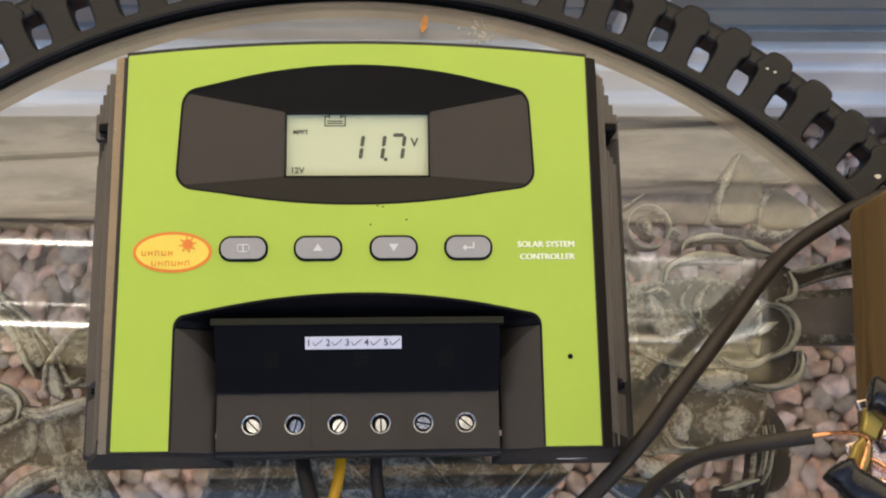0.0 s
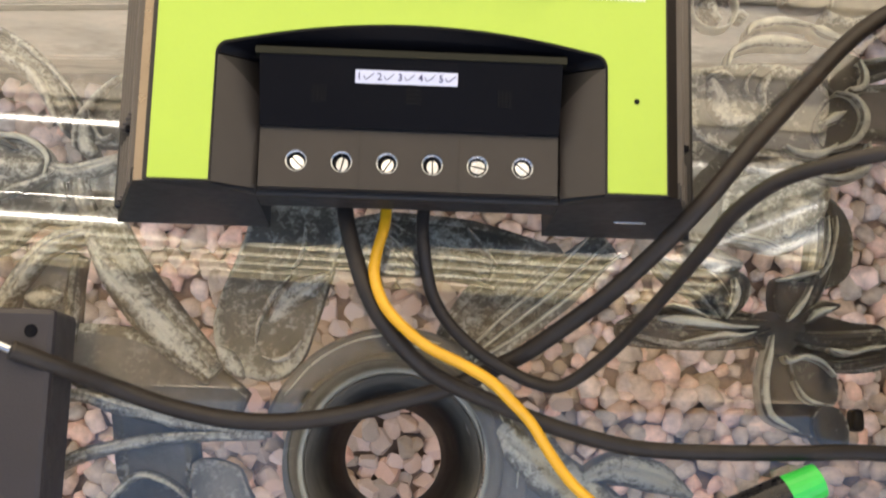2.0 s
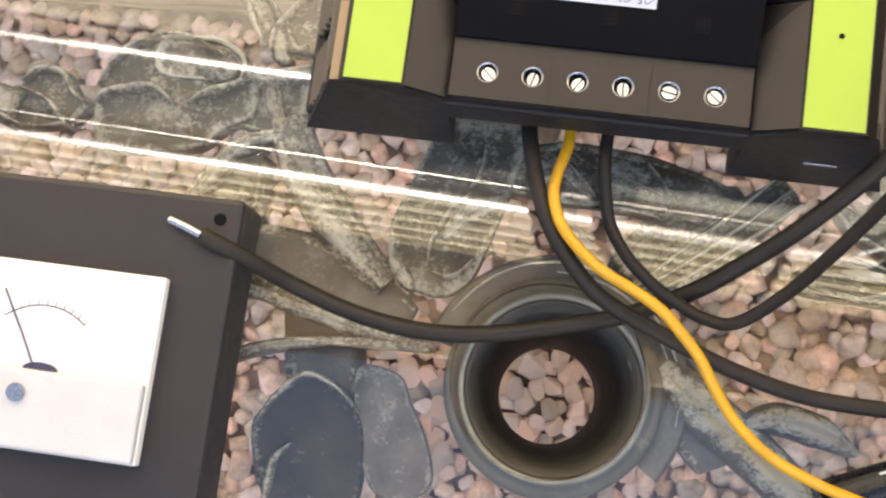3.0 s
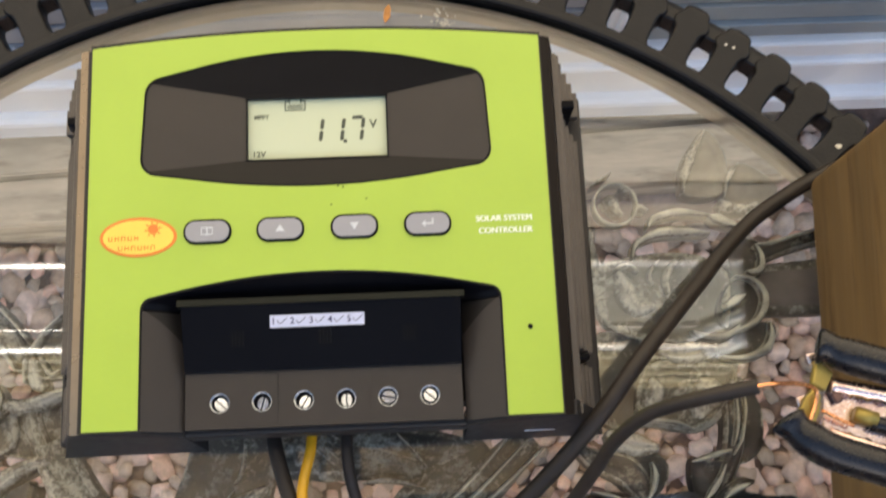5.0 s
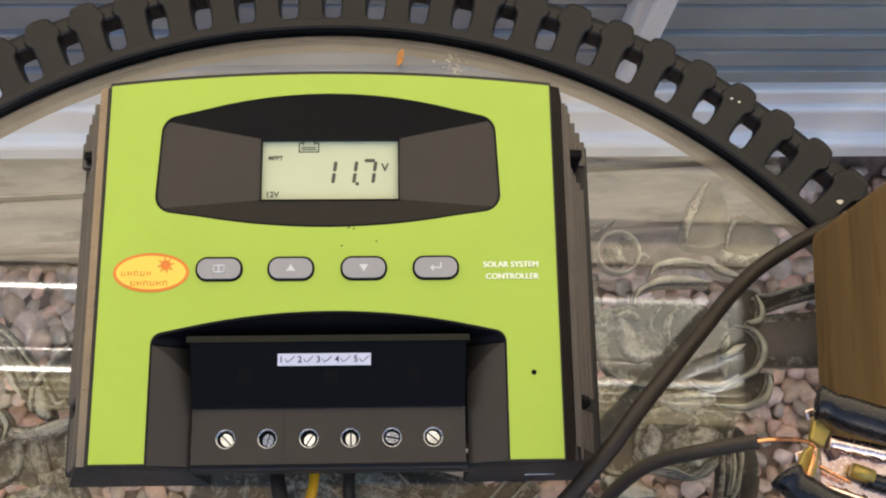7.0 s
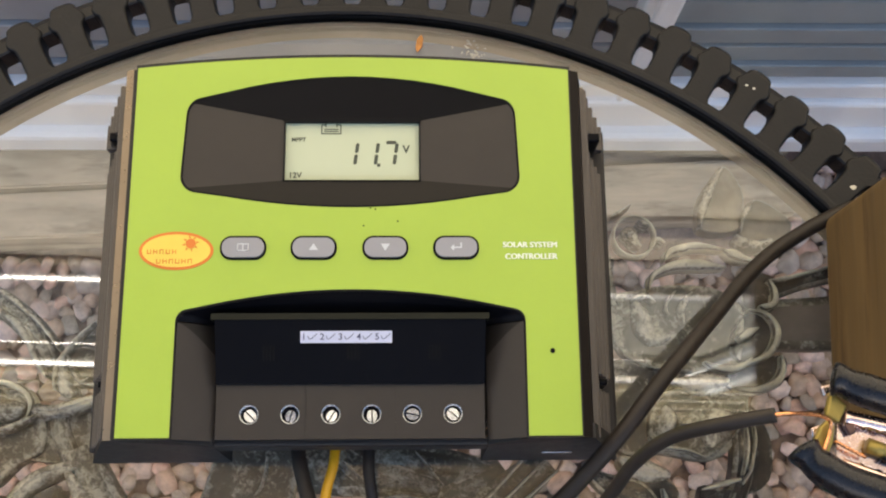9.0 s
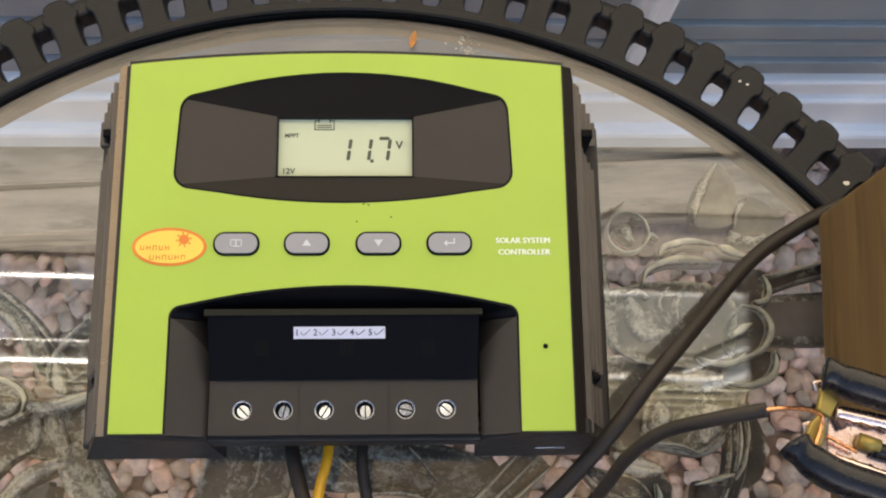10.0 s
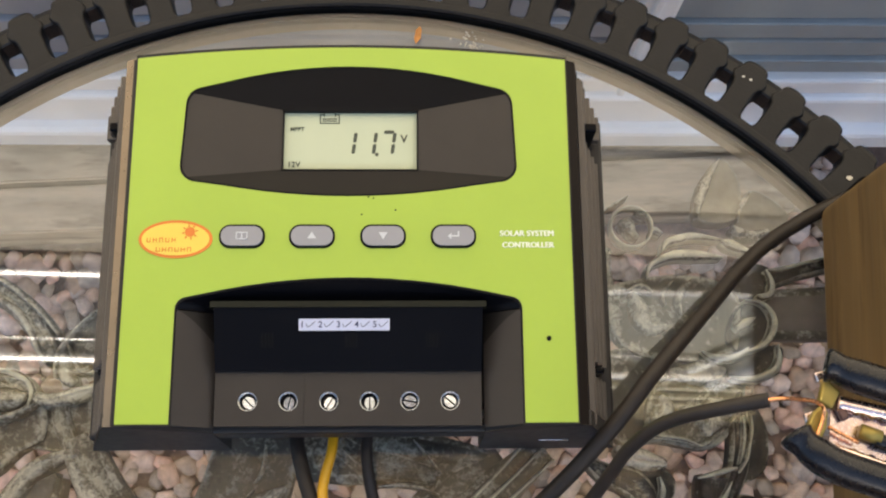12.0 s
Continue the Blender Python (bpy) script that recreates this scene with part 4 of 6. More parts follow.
cast("stem", [(-0.1518, -0.0983), (-0.1442, -0.0883), (-0.1379, -0.0778), (-0.1305, -0.0688), (-0.1222, -0.0644), (-0.1117, -0.0611)], [0.0050, 0.0080, 0.0085, 0.0080, 0.0070, 0.0050], CAST_WORN, h=0.0044, lift=0.0005)
cast("stem", [(-0.1139, -0.0555), (-0.1081, -0.0680), (-0.1006, -0.0803), (-0.0905, -0.0924), (-0.0795, -0.1033), (-0.0672, -0.1137)], [0.0150, 0.0170, 0.0180, 0.0180, 0.0150, 0.0100], CAST, h=0.0044, lift=-0.0005)
cast("rib", [(-0.1160, -0.0644), (-0.1074, -0.0777), (-0.0978, -0.0877), (-0.0886, -0.0970), (-0.0800, -0.1045), (-0.0684, -0.1146)], [0.0030, 0.0090, 0.0100, 0.0110, 0.0090, 0.0030], CAST_WORN, h=0.0044, lift=0.0020)
cast_plate("leaf_plate", [(-0.1386, -0.0872), (-0.1343, -0.0766), (-0.1239, -0.0699), (-0.1213, -0.0709), (-0.1231, -0.0846), (-0.1227, -0.1033), (-0.1371, -0.1037)], PLATE, -0.0050)
cast("petal", [(-0.1375, -0.0877), (-0.1327, -0.0876), (-0.1287, -0.0871), (-0.1244, -0.0861)], [0.0022, 0.0099, 0.0099, 0.0022], CAST_PALE, h=0.0034, vein=0.0, lift=-0.0020)
cast("stem", [(-0.1200, -0.0712), (-0.1213, -0.0807), (-0.1212, -0.0911), (-0.1214, -0.1034)], [0.0040, 0.0050, 0.0050, 0.0050], CAST, h=0.0044, lift=-0.0025)
cast_plate("leaf_plate", [(-0.0553, -0.0489), (-0.0589, -0.0601), (-0.0624, -0.0715), (-0.0671, -0.0842), (-0.0693, -0.0957), (-0.0666, -0.1059), (-0.0579, -0.1138), (-0.0455, -0.1151), (-0.0366, -0.1081), (-0.0320, -0.0950), (-0.0284, -0.0824), (-0.0254, -0.0703), (-0.0236, -0.0478)], CAST, -0.0030)
cast("rib", [(-0.0372, -0.0590), (-0.0377, -0.0658), (-0.0391, -0.0711), (-0.0415, -0.0743)], [0.0006, 0.0018, 0.0020, 0.0006], CAST_PALE, h=0.0034, vein=0.0, lift=0.0010)
cast("rib", [(-0.0413, -0.0768), (-0.0465, -0.0824), (-0.0502, -0.0891), (-0.0528, -0.0954), (-0.0532, -0.1020)], [0.0006, 0.0026, 0.0026, 0.0022, 0.0007], CAST_PALE, h=0.0034, vein=0.0, lift=0.0010)
cast("petal", [(-0.0286, -0.0759), (-0.0346, -0.0803), (-0.0407, -0.0836), (-0.0450, -0.0889), (-0.0484, -0.0942)], [0.0030, 0.0100, 0.0120, 0.0080, 0.0030], CAST_WORN, h=0.0044, lift=-0.0015)
cast("rib", [(-0.0507, -0.1068), (-0.0455, -0.1079), (-0.0407, -0.1057), (-0.0367, -0.1007)], [0.0006, 0.0020, 0.0022, 0.0007], CAST_PALE, h=0.0034, vein=0.0, lift=0.0010)
cast("petal", [(-0.0666, -0.1040), (-0.0640, -0.1072), (-0.0607, -0.1109), (-0.0574, -0.1143)], [0.0022, 0.0066, 0.0066, 0.0022], CAST_PALE, h=0.0034, vein=0.0, lift=0.0010)
cast("leaf", [(-0.0084, -0.0581), (0.0024, -0.0652), (0.0151, -0.0680), (0.0321, -0.0718)], [0.0100, 0.0140, 0.0140, 0.0080], CAST, h=0.0044, lift=-0.0035)
cast("rib", [(-0.0062, -0.0608), (-0.0018, -0.0649), (0.0020, -0.0685), (0.0051, -0.0722)], [0.0004, 0.0015, 0.0015, 0.0004], CAST_PALE, h=0.0034, vein=0.0, lift=0.0020)
cast("rib", [(0.0085, -0.0759), (0.0162, -0.0752), (0.0246, -0.0762), (0.0332, -0.0793)], [0.0006, 0.0022, 0.0024, 0.0007], CAST_PALE, h=0.0034, vein=0.0, lift=0.0020)
cast("rib", [(0.0227, -0.0573), (0.0265, -0.0614), (0.0300, -0.0656), (0.0343, -0.0713)], [0.0004, 0.0015, 0.0015, 0.0004], CAST_PALE, h=0.0034, vein=0.0, lift=0.0020)
cast("stem", [(-0.1313, -0.1240), (-0.1153, -0.1223), (-0.1018, -0.1260), (-0.0882, -0.1284), (-0.0744, -0.1316), (-0.0467, -0.1345)], [0.0040, 0.0050, 0.0060, 0.0070, 0.0060, 0.0030], CAST_WORN, h=0.0044, lift=-0.0005)
cast("stem", [(-0.1244, -0.1495), (-0.1136, -0.1437), (-0.0932, -0.1384), (-0.0715, -0.1358), (-0.0486, -0.1352)], [0.0040, 0.0050, 0.0045, 0.0045, 0.0030], CAST_WORN, h=0.0044, lift=0.0005)
cast_plate("leaf_plate", [(-0.1096, -0.1712), (-0.1033, -0.1604), (-0.0933, -0.1498), (-0.0853, -0.1504), (-0.0776, -0.1547), (-0.0708, -0.1621), (-0.0671, -0.1755), (-0.0682, -0.1959), (-0.0832, -0.2061), (-0.0964, -0.2021), (-0.1049, -0.1891)], CAST_DARK, -0.0030)
cast("rib", [(-0.1079, -0.1706), (-0.1024, -0.1604), (-0.0930, -0.1504), (-0.0844, -0.1513), (-0.0776, -0.1549), (-0.0703, -0.1616)], [0.0007, 0.0026, 0.0031, 0.0024, 0.0018, 0.0007], CAST_PALE, h=0.0034, vein=0.0, lift=0.0020)
cast("rib", [(-0.0938, -0.1756), (-0.0991, -0.1820), (-0.1002, -0.1903), (-0.1002, -0.2004)], [0.0007, 0.0033, 0.0037, 0.0011], CAST_PALE, h=0.0034, vein=0.0, lift=0.0010)
cast_plate("leaf_plate", [(-0.0739, -0.1454), (-0.0587, -0.1458), (-0.0531, -0.1550), (-0.0454, -0.1683), (-0.0415, -0.1840), (-0.0524, -0.1916), (-0.0634, -0.1872), (-0.0702, -0.1698)], PLATE, -0.0040)
cast_plate("leaf_plate", [(-0.2213, -0.0532), (-0.2147, -0.0453), (-0.2052, -0.0461), (-0.1984, -0.0540), (-0.1926, -0.0579), (-0.2001, -0.0668), (-0.2179, -0.0701), (-0.2324, -0.0672), (-0.2343, -0.0582)], CAST, -0.0040)
cast("rib", [(-0.2186, -0.0529), (-0.2132, -0.0473), (-0.2040, -0.0476), (-0.1980, -0.0550), (-0.1922, -0.0589)], [0.0007, 0.0024, 0.0029, 0.0024, 0.0009], CAST_PALE, h=0.0034, vein=0.0, lift=0.0020)
cast("rib", [(-0.2185, -0.0556), (-0.2087, -0.0586), (-0.2022, -0.0637), (-0.1986, -0.0682)], [0.0007, 0.0022, 0.0026, 0.0009], CAST_PALE, h=0.0034, vein=0.0, lift=0.0020)
cast("rib", [(-0.2363, -0.0588), (-0.2296, -0.0633), (-0.2230, -0.0675), (-0.2164, -0.0703)], [0.0011, 0.0026, 0.0029, 0.0009], CAST_PALE, h=0.0034, vein=0.0, lift=0.0020)
cast_plate("leaf_plate", [(-0.1906, -0.0565), (-0.1875, -0.0424), (-0.1787, -0.0315), (-0.1641, -0.0261), (-0.1511, -0.0284), (-0.1299, -0.0403), (-0.1275, -0.0548), (-0.1375, -0.0616), (-0.1472, -0.0706), (-0.1624, -0.0735), (-0.1850, -0.0740)], CAST, -0.0040)
cast("rib", [(-0.1886, -0.0517), (-0.1843, -0.0407), (-0.1747, -0.0314), (-0.1622, -0.0277), (-0.1510, -0.0297), (-0.1437, -0.0334)], [0.0007, 0.0022, 0.0029, 0.0031, 0.0026, 0.0009], CAST_PALE, h=0.0034, vein=0.0, lift=0.0020)
cast("rib", [(-0.1883, -0.0580), (-0.1857, -0.0536), (-0.1772, -0.0508), (-0.1674, -0.0492), (-0.1583, -0.0549)], [0.0007, 0.0033, 0.0040, 0.0033, 0.0009], CAST_PALE, h=0.0034, vein=0.0, lift=0.0020)
cast("rib", [(-0.1529, -0.0547), (-0.1461, -0.0490), (-0.1378, -0.0458), (-0.1298, -0.0417)], [0.0007, 0.0029, 0.0037, 0.0011], CAST_PALE, h=0.0034, vein=0.0, lift=0.0020)
ringlet = ring_mesh(bmesh.new(), [(0.0084, LAT - 0.006), (0.0094, LAT - 0.006), (0.0094, LAT + 0.001), (0.0089, LAT + 0.0016), (0.0084, LAT + 0.001)], (0.1163 - CX, 0.0326 - CY), 40)
part("ringlet", ringlet, RIB, table, "small cast ring", smooth=True)
part("lug", boxm(0.1656 - CX, 0.1700 - CX, -0.1282 - CY, -0.1198 - CY, LAT - 0.008, LAT, 0.0018, 3), GASKET, table, "dark cast lug")
# fan of ribs beside the hub
cast("leaf", [(0.0232, -0.107), (0.0394, -0.0929), (0.0559, -0.0783), (0.0758, -0.0609)], [0.01, 0.016, 0.018, 0.012], h=0.003)
cast("rib", [(0.0231, -0.1034), (0.0372, -0.0891), (0.0526, -0.0751), (0.0688, -0.0583)], [0.0012, 0.0018, 0.0018, 0.0010], RIB, h=0.003, vein=0.0, lift=0.003)
cast("rib", [(0.0248, -0.105), (0.0404, -0.0922), (0.0569, -0.0783), (0.0743, -0.062)], [0.0012, 0.0018, 0.0018, 0.0010], RIB, h=0.003, vein=0.0, lift=0.003)
cast("rib", [(0.0264, -0.1065), (0.0437, -0.0953), (0.0613, -0.0814), (0.0798, -0.0656)], [0.0012, 0.0018, 0.0018, 0.0010], RIB, h=0.003, vein=0.0, lift=0.003)
cast("stem", [(0.0351, -0.1307), (0.0503, -0.1427), (0.0671, -0.1541), (0.0859, -0.1689), (0.1006, -0.184)], [0.012, 0.018, 0.018, 0.016, 0.014])
cast("leaf", [(0.0664, -0.1473), (0.0777, -0.1437), (0.0934, -0.1464), (0.1054, -0.1525)], [0.004, 0.012, 0.012, 0.003])
cast("leaf", [(0.0169, -0.1008), (0.03, -0.0902), (0.0443, -0.0783), (0.0608, -0.0673)], [0.014, 0.026, 0.028, 0.016], h=0.003, lift=-0.003)
cast("web", [(0.1678, -0.0042), (0.1823, -0.0037), (0.1992, -0.0033), (0.2211, -0.0019)], [0.020, 0.022, 0.023, 0.024], WEB, h=0.0015, vein=0.0, lift=-0.006)
# lower half
rose(-0.125, -0.296, 0.032, 1.2)
cast("stem", [(-0.070, -0.200), (-0.090, -0.226), (-0.112, -0.258), (-0.140, -0.300)], [0.014, 0.015, 0.013, 0.012])
cast("stem", [(0.096, -0.180), (0.112, -0.210), (0.124, -0.250), (0.140, -0.300)], [0.014, 0.015, 0.013, 0.012])
rose(0.128, -0.290, 0.032, 0.8)
cast("leaf", [(-0.006, -0.185), (-0.008, -0.206), (0.004, -0.232), (0.0, -0.262)], [0.010, 0.036, 0.036, 0.004], h=0.006)
for a in (20, 70, 112, 160, 205, 250, 295, 338):
    c, s = math.cos(radians(a)), math.sin(radians(a))
    cast("stem", [(CX + c * r, CY + s * r) for r in (0.232, 0.245, 0.258)], [0.016, 0.012, 0.016])
# plates and ribs round the hub
cast("leaf", [(-0.0301, -0.0648), (-0.0071, -0.0626), (0.0244, -0.0638), (0.054, -0.0665)], [0.014, 0.024, 0.022, 0.01], h=0.003, lift=-0.004)
cast("leaf", [(-0.1224, -0.1059), (-0.1016, -0.1114), (-0.0787, -0.1189), (-0.0579, -0.1264)], [0.02, 0.03, 0.028, 0.014], PLATE, h=0.0015, vein=0.0, lift=-0.005)
cast("leaf", [(0.0308, -0.1227), (0.0412, -0.1345), (0.0516, -0.1482), (0.0598, -0.1638)], [0.018, 0.026, 0.026, 0.014], PLATE, h=0.0015, vein=0.0, lift=-0.005)
cast("leaf", [(-0.0967, -0.1201), (-0.0898, -0.1339), (-0.0868, -0.1476), (-0.084, -0.1612)], [0.02, 0.03, 0.03, 0.02], PLATE, h=0.0015, vein=0.0, lift=-0.006)
part("flange", ring_mesh(bmesh.new(), [(0.0390, 0.6935), (0.0475, 0.6935), (0.0490, 0.6962), (0.0474, 0.6985), (0.0440, 0.6975), (0.0390, 0.6990)], (0, -0.0006), 48, -35, 165), PLATE, table, "flat web round the hub", smooth=True)
for r, a0, a1 in ((0.0425, 20, 95), (0.0460, 70, 150), (0.0452, -10, 45)):
    cast("rib", [(CX + r * math.cos(radians(a0 + (a1 - a0) * k / 4)), CY - 0.0006 + r * math.sin(radians(a0 + (a1 - a0) * k / 4))) for k in range(5)], [0.0006, 0.0014, 0.0012, 0.0014, 0.0005], RIB, h=0.002, vein=0.0, lift=0.001)
# hub round the parasol hole
hub = part("hub", ring_mesh(bmesh.new(), [(0.0315, 0.640), (0.0345, 0.640), (0.0345, 0.694), (0.0395, 0.695), (0.0395, 0.7000), (0.0385, 0.7022), (0.0368, 0.7028), (0.0352, 0.7030), (0.0345, 0.7055), (0.0328, 0.7060), (0.0318, 0.7050)], (0, -0.0006), 72), HUB, table, "grey cast hub round the parasol hole", smooth=True)
hub_lip = part("hub_lip", ring_mesh(bmesh.new(), [(0.0319, 0.7056), (0.0340, 0.7056), (0.0338, 0.7066), (0.0322, 0.7066)], (0, -0.0006), 72), HUB_LIP, table, "pale worn lip", smooth=True)
part("sleeve", ring_mesh(bmesh.new(), [(0.0225, 0.570), (0.0240, 0.570), (0.0317, 0.7040), (0.0309, 0.7040)], (0, -0.0006), 64), HUB_DARK, table, "dark hole sleeve", smooth=True)
for a in (95, 215, 325):
    c, s = math.cos(radians(a)), math.sin(radians(a))
    part("leg", tube([(c * 0.245, s * 0.245, 0.700), (c * 0.262, s * 0.262, 0.62), (c * 0.235, s * 0.235, 0.45), (c * 0.215, s * 0.215, 0.25), (c * 0.262, s * 0.262, GROUND - 0.005)], 0.011, 10, 5), CAST, table, smooth=True)

# ---- charge controller ----
ctrl = thing("charge_controller", "lime green and black solar charge controller lying on the glass table", "solar controller")
FX0, FX1, FY0 = -0.0795, 0.0795, -0.0585


def top_y(x):
    return 0.0815 - 0.0047 * (x / 0.0795) ** 2


cut_low = [(-0.0612, -0.0185)] + arc_pts(-0.0570, -0.0185, 0.0042, 0.0045, 180, 105, 5)[1:]
arch = [(-0.0575 + 0.115 * k / 16, -0.0142 + 0.0072 * (1 - (2 * k / 16 - 1) ** 2)) for k in range(17)]
right_c = [(-x, y) for x, y in cut_low][::-1]
cut_loop = [(-0.0612, FY0)] + cut_low + arch[1:-1] + right_c + [(0.0612, FY0)]
outline = [(FX0, FY0)] + cut_loop + [(FX1, FY0)] + [(FX1 - 0.159 * k / 20, top_y(FX1 - 0.159 * k / 20)) for k in range(21)]
disp = arc_pts(-0.0556, 0.0350, 0.0065, 0.0065, 180, 255, 6) + [(-0.0535 + 0.1055 * k / 14, 0.0286 - 0.0055 * (1 - (2 * k / 14 - 1) ** 2)) for k in range(1, 14)] + \
    arc_pts(0.0540, 0.0350, 0.0065, 0.0065, 285, 360, 6) + arc_pts(0.0532, 0.0586, 0.0063, 0.0068, 0, 72, 6) + \
    [(0.052 - 0.1055 * k / 14, 0.0655 + 0.0084 * (1 - (2 * k / 14 - 1) ** 2)) for k in range(1, 14)] + arc_pts(-0.0548, 0.0586, 0.0062, 0.0068, 108, 180, 6)
disp_in = [(x * 0.988, 0.048 + (y - 0.048) * 0.966) for x, y in disp]
cut_in = [(x * 0.988, y - (0.0008 if y > -0.05 else 0)) for x, y in cut_loop]
body = part("body", plate([[(FX0 - 0.0006, FY0 - 0.0006)] + [(-0.0606, FY0 - 0.0006)] + [(x * 0.995, y - 0.0003) for x, y in cut_loop[1:-1]] + [(0.0606, FY0 - 0.0006), (FX1 + 0.0006, FY0 - 0.0006)] +
                   [(x * 1.0075, y + 0.0013) for x, y in outline[-21:]], [(x * 0.995, 0.048 + (y - 0.048) * 0.99) for x, y in disp]], FACE - 0.0028, FACE - 0.0004), PLASTIC, ctrl, "dark plastic bezel round the green panel")
part("display_gasket", plate([disp, disp_in], FACE - 0.0016, FACE - 0.0005), BLACK, ctrl)
part("well_gasket", plate([cut_loop + cut_in[::-1]], FACE - 0.0016, FACE - 0.0005), BLACK, ctrl)
part("front_panel", plate([outline, disp], FACE - 0.0004, FACE), GREEN, ctrl, "matt lime green front panel")


def loft(loop, rect, z_top, z_low, closed=True, steps=3):
    """Sloping walls from an outline down to a rectangle."""
    x0, x1, y0, y1 = rect
    bm = bmesh.new()
    rows = []
    for s in range(steps + 1):
        t = s / steps
        rows.append([bm.verts.new((x + (min(max(x, x0), x1) - x) * t, y + (min(max(y, y0), y1) - y) * t, z_top + (z_low - z_top) * t)) for x, y in loop])
    n = len(loop)
    for a, b in zip(rows, rows[1:]):
        for k in range(n if closed else n - 1):
            j = (k + 1) % n
            bm.faces.new((a[k], a[j], b[j], b[k]))
    bmesh.ops.remove_doubles(bm, verts=bm.verts, dist=1e-6)
    return bm


LX0, LX1, LY0, LY1 = -0.0250, 0.0240, 0.0338, 0.0568
LCD_Z = 0.7718
def keep_faces(bm, steep, side=0):
    """Leaves only the end walls (steep along y) or only one side wall of a recess."""
    bm.normal_update()
    gone = [f for f in bm.faces if (abs(f.normal.y) > abs(f.normal.x)) != steep or side * f.calc_center_median().x < 0]
    bmesh.ops.delete(bm, geom=gone, context="FACES")
    return bm


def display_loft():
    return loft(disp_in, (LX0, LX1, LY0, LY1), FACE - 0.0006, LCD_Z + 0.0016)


# recess is one plastic; black and dark brown ends paint the shade
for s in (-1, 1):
    part("recess_side", keep_faces(display_loft(), False, s), PLASTIC_LITE, ctrl, "brown-grey side of the display recess, left unshaded")
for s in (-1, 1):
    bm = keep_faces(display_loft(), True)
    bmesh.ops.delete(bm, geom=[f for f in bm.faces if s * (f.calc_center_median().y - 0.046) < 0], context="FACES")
    part("recess_end", bm, BLACK if s > 0 else SHADE_SLOPE, ctrl, "slope of the display recess with its shade painted on")
# black bars, widest at the top, imitate the shadow round the sunk display
bm = bmesh.new()
for q in ((LX0 - 0.0006, LX1 + 0.0006, LY1 - 0.0004, LY1 + 0.0014), (LX0 - 0.0006, LX1 + 0.0006, LY0 - 0.0004, LY0 + 0.0001), (LX0 - 0.0004, LX0 + 0.0001, LY0, LY1), (LX1 - 0.0001, LX1 + 0.0004, LY0, LY1)):
    box(bm, *q, LCD_Z - 0.001, LCD_Z + 0.0019)
part("display_edge", bm, BLACK, ctrl)
lcd = part("display", boxm(LX0 - 0.001, LX1 + 0.001, LY0 - 0.001, LY1 + 0.001, LCD_Z - 0.003, LCD_Z), LCD, ctrl, "pale grey-green lcd showing 11.7 V")


def segment(bm, x0, y0, x1, y1, w, slant=0.13, base=0.0):
    """One slanted bar of a seven-segment digit."""
    d = Vector((x1 - x0, y1 - y0))
    u = d.normalized()
    nrm = Vector((-u.y, u.x)) * w / 2
    p, q = Vector((x0, y0)), Vector((x1, y1))
    pts = [p + u * w * 0.15, p + u * w * 0.5 + nrm, q - u * w * 0.5 + nrm, q - u * w * 0.15, q - u * w * 0.5 - nrm, p + u * w * 0.5 - nrm]
    lo = [bm.verts.new((a.x + slant * (a.y - base), a.y, LCD_Z)) for a in pts]
    hi = [bm.verts.new((a.x + slant * (a.y - base), a.y, LCD_Z + 0.00012)) for a in pts]
    bm.faces.new(hi)
    bm.faces.new(lo[::-1])
    for k in range(6):
        bm.faces.new((lo[k], lo[(k + 1) % 6], hi[(k + 1) % 6], hi[k]))


def digit(which, x, y, w=0.0044, h=0.0088, t=0.0013):
    bm = bmesh.new()
    segs = {"a": (0, h, w, h), "b": (w, h, w, h / 2), "c": (w, h / 2, w, 0), "d": (0, 0, w, 0), "e": (0, 0, 0, h / 2), "f": (0, h / 2, 0, h), "g": (0, h / 2, w, h / 2)}
    for s in which:
        a, b, c, d = segs[s]
        segment(bm, x + a, y + b, x + c, y + d, t, base=y)
    part("digit", bm, INK, lcd)


DY = 0.0402
digit("bc", -0.0040, DY)
digit("bc", 0.0035, DY)
digit("abc", 0.0104, DY)
part("decimal_point", boxm(0.0086, 0.0098, DY - 0.0006, DY + 0.0006, LCD_Z, LCD_Z + 0.00012), INK, lcd)
text_part("unit_sign", "V", 0.0042, 0.0192, 0.0462, LCD_Z + 0.0001, INK, lcd, 0.0001)
text_part("mode_sign", "MPPT", 0.0022, -0.0202, 0.0500, LCD_Z + 0.0001, INK, lcd, 0.00004)
text_part("voltage_sign", "12V", 0.0030, -0.0212, 0.0362, LCD_Z + 0.0001, INK, lcd, 0.00005)
bm = bmesh.new()
for x0, x1, y0, y1 in ((-0.0120, -0.0046, 0.0522, 0.0526), (-0.0120, -0.0116, 0.0522, 0.0560), (-0.0050, -0.0046, 0.0522, 0.0560), (-0.0120, -0.0105, 0.0556, 0.0560), (-0.0061, -0.0046, 0.0556, 0.0560),
                       (-0.0105, -0.0101, 0.0550, 0.0566), (-0.0065, -0.0061, 0.0550, 0.0566), (-0.0110, -0.0056, 0.0531, 0.0535), (-0.0110, -0.0056, 0.0539, 0.0543)):
    box(bm, x0, x1, y0, y1, LCD_Z, LCD_Z + 0.00012)
part("battery_sign", bm, INK, lcd)

# terminal well
def well_loft():
    return loft(cut_in, (-0.0478, 0.0472, -0.0600, -0.0165), FACE - 0.0006, 0.7660, closed=False)


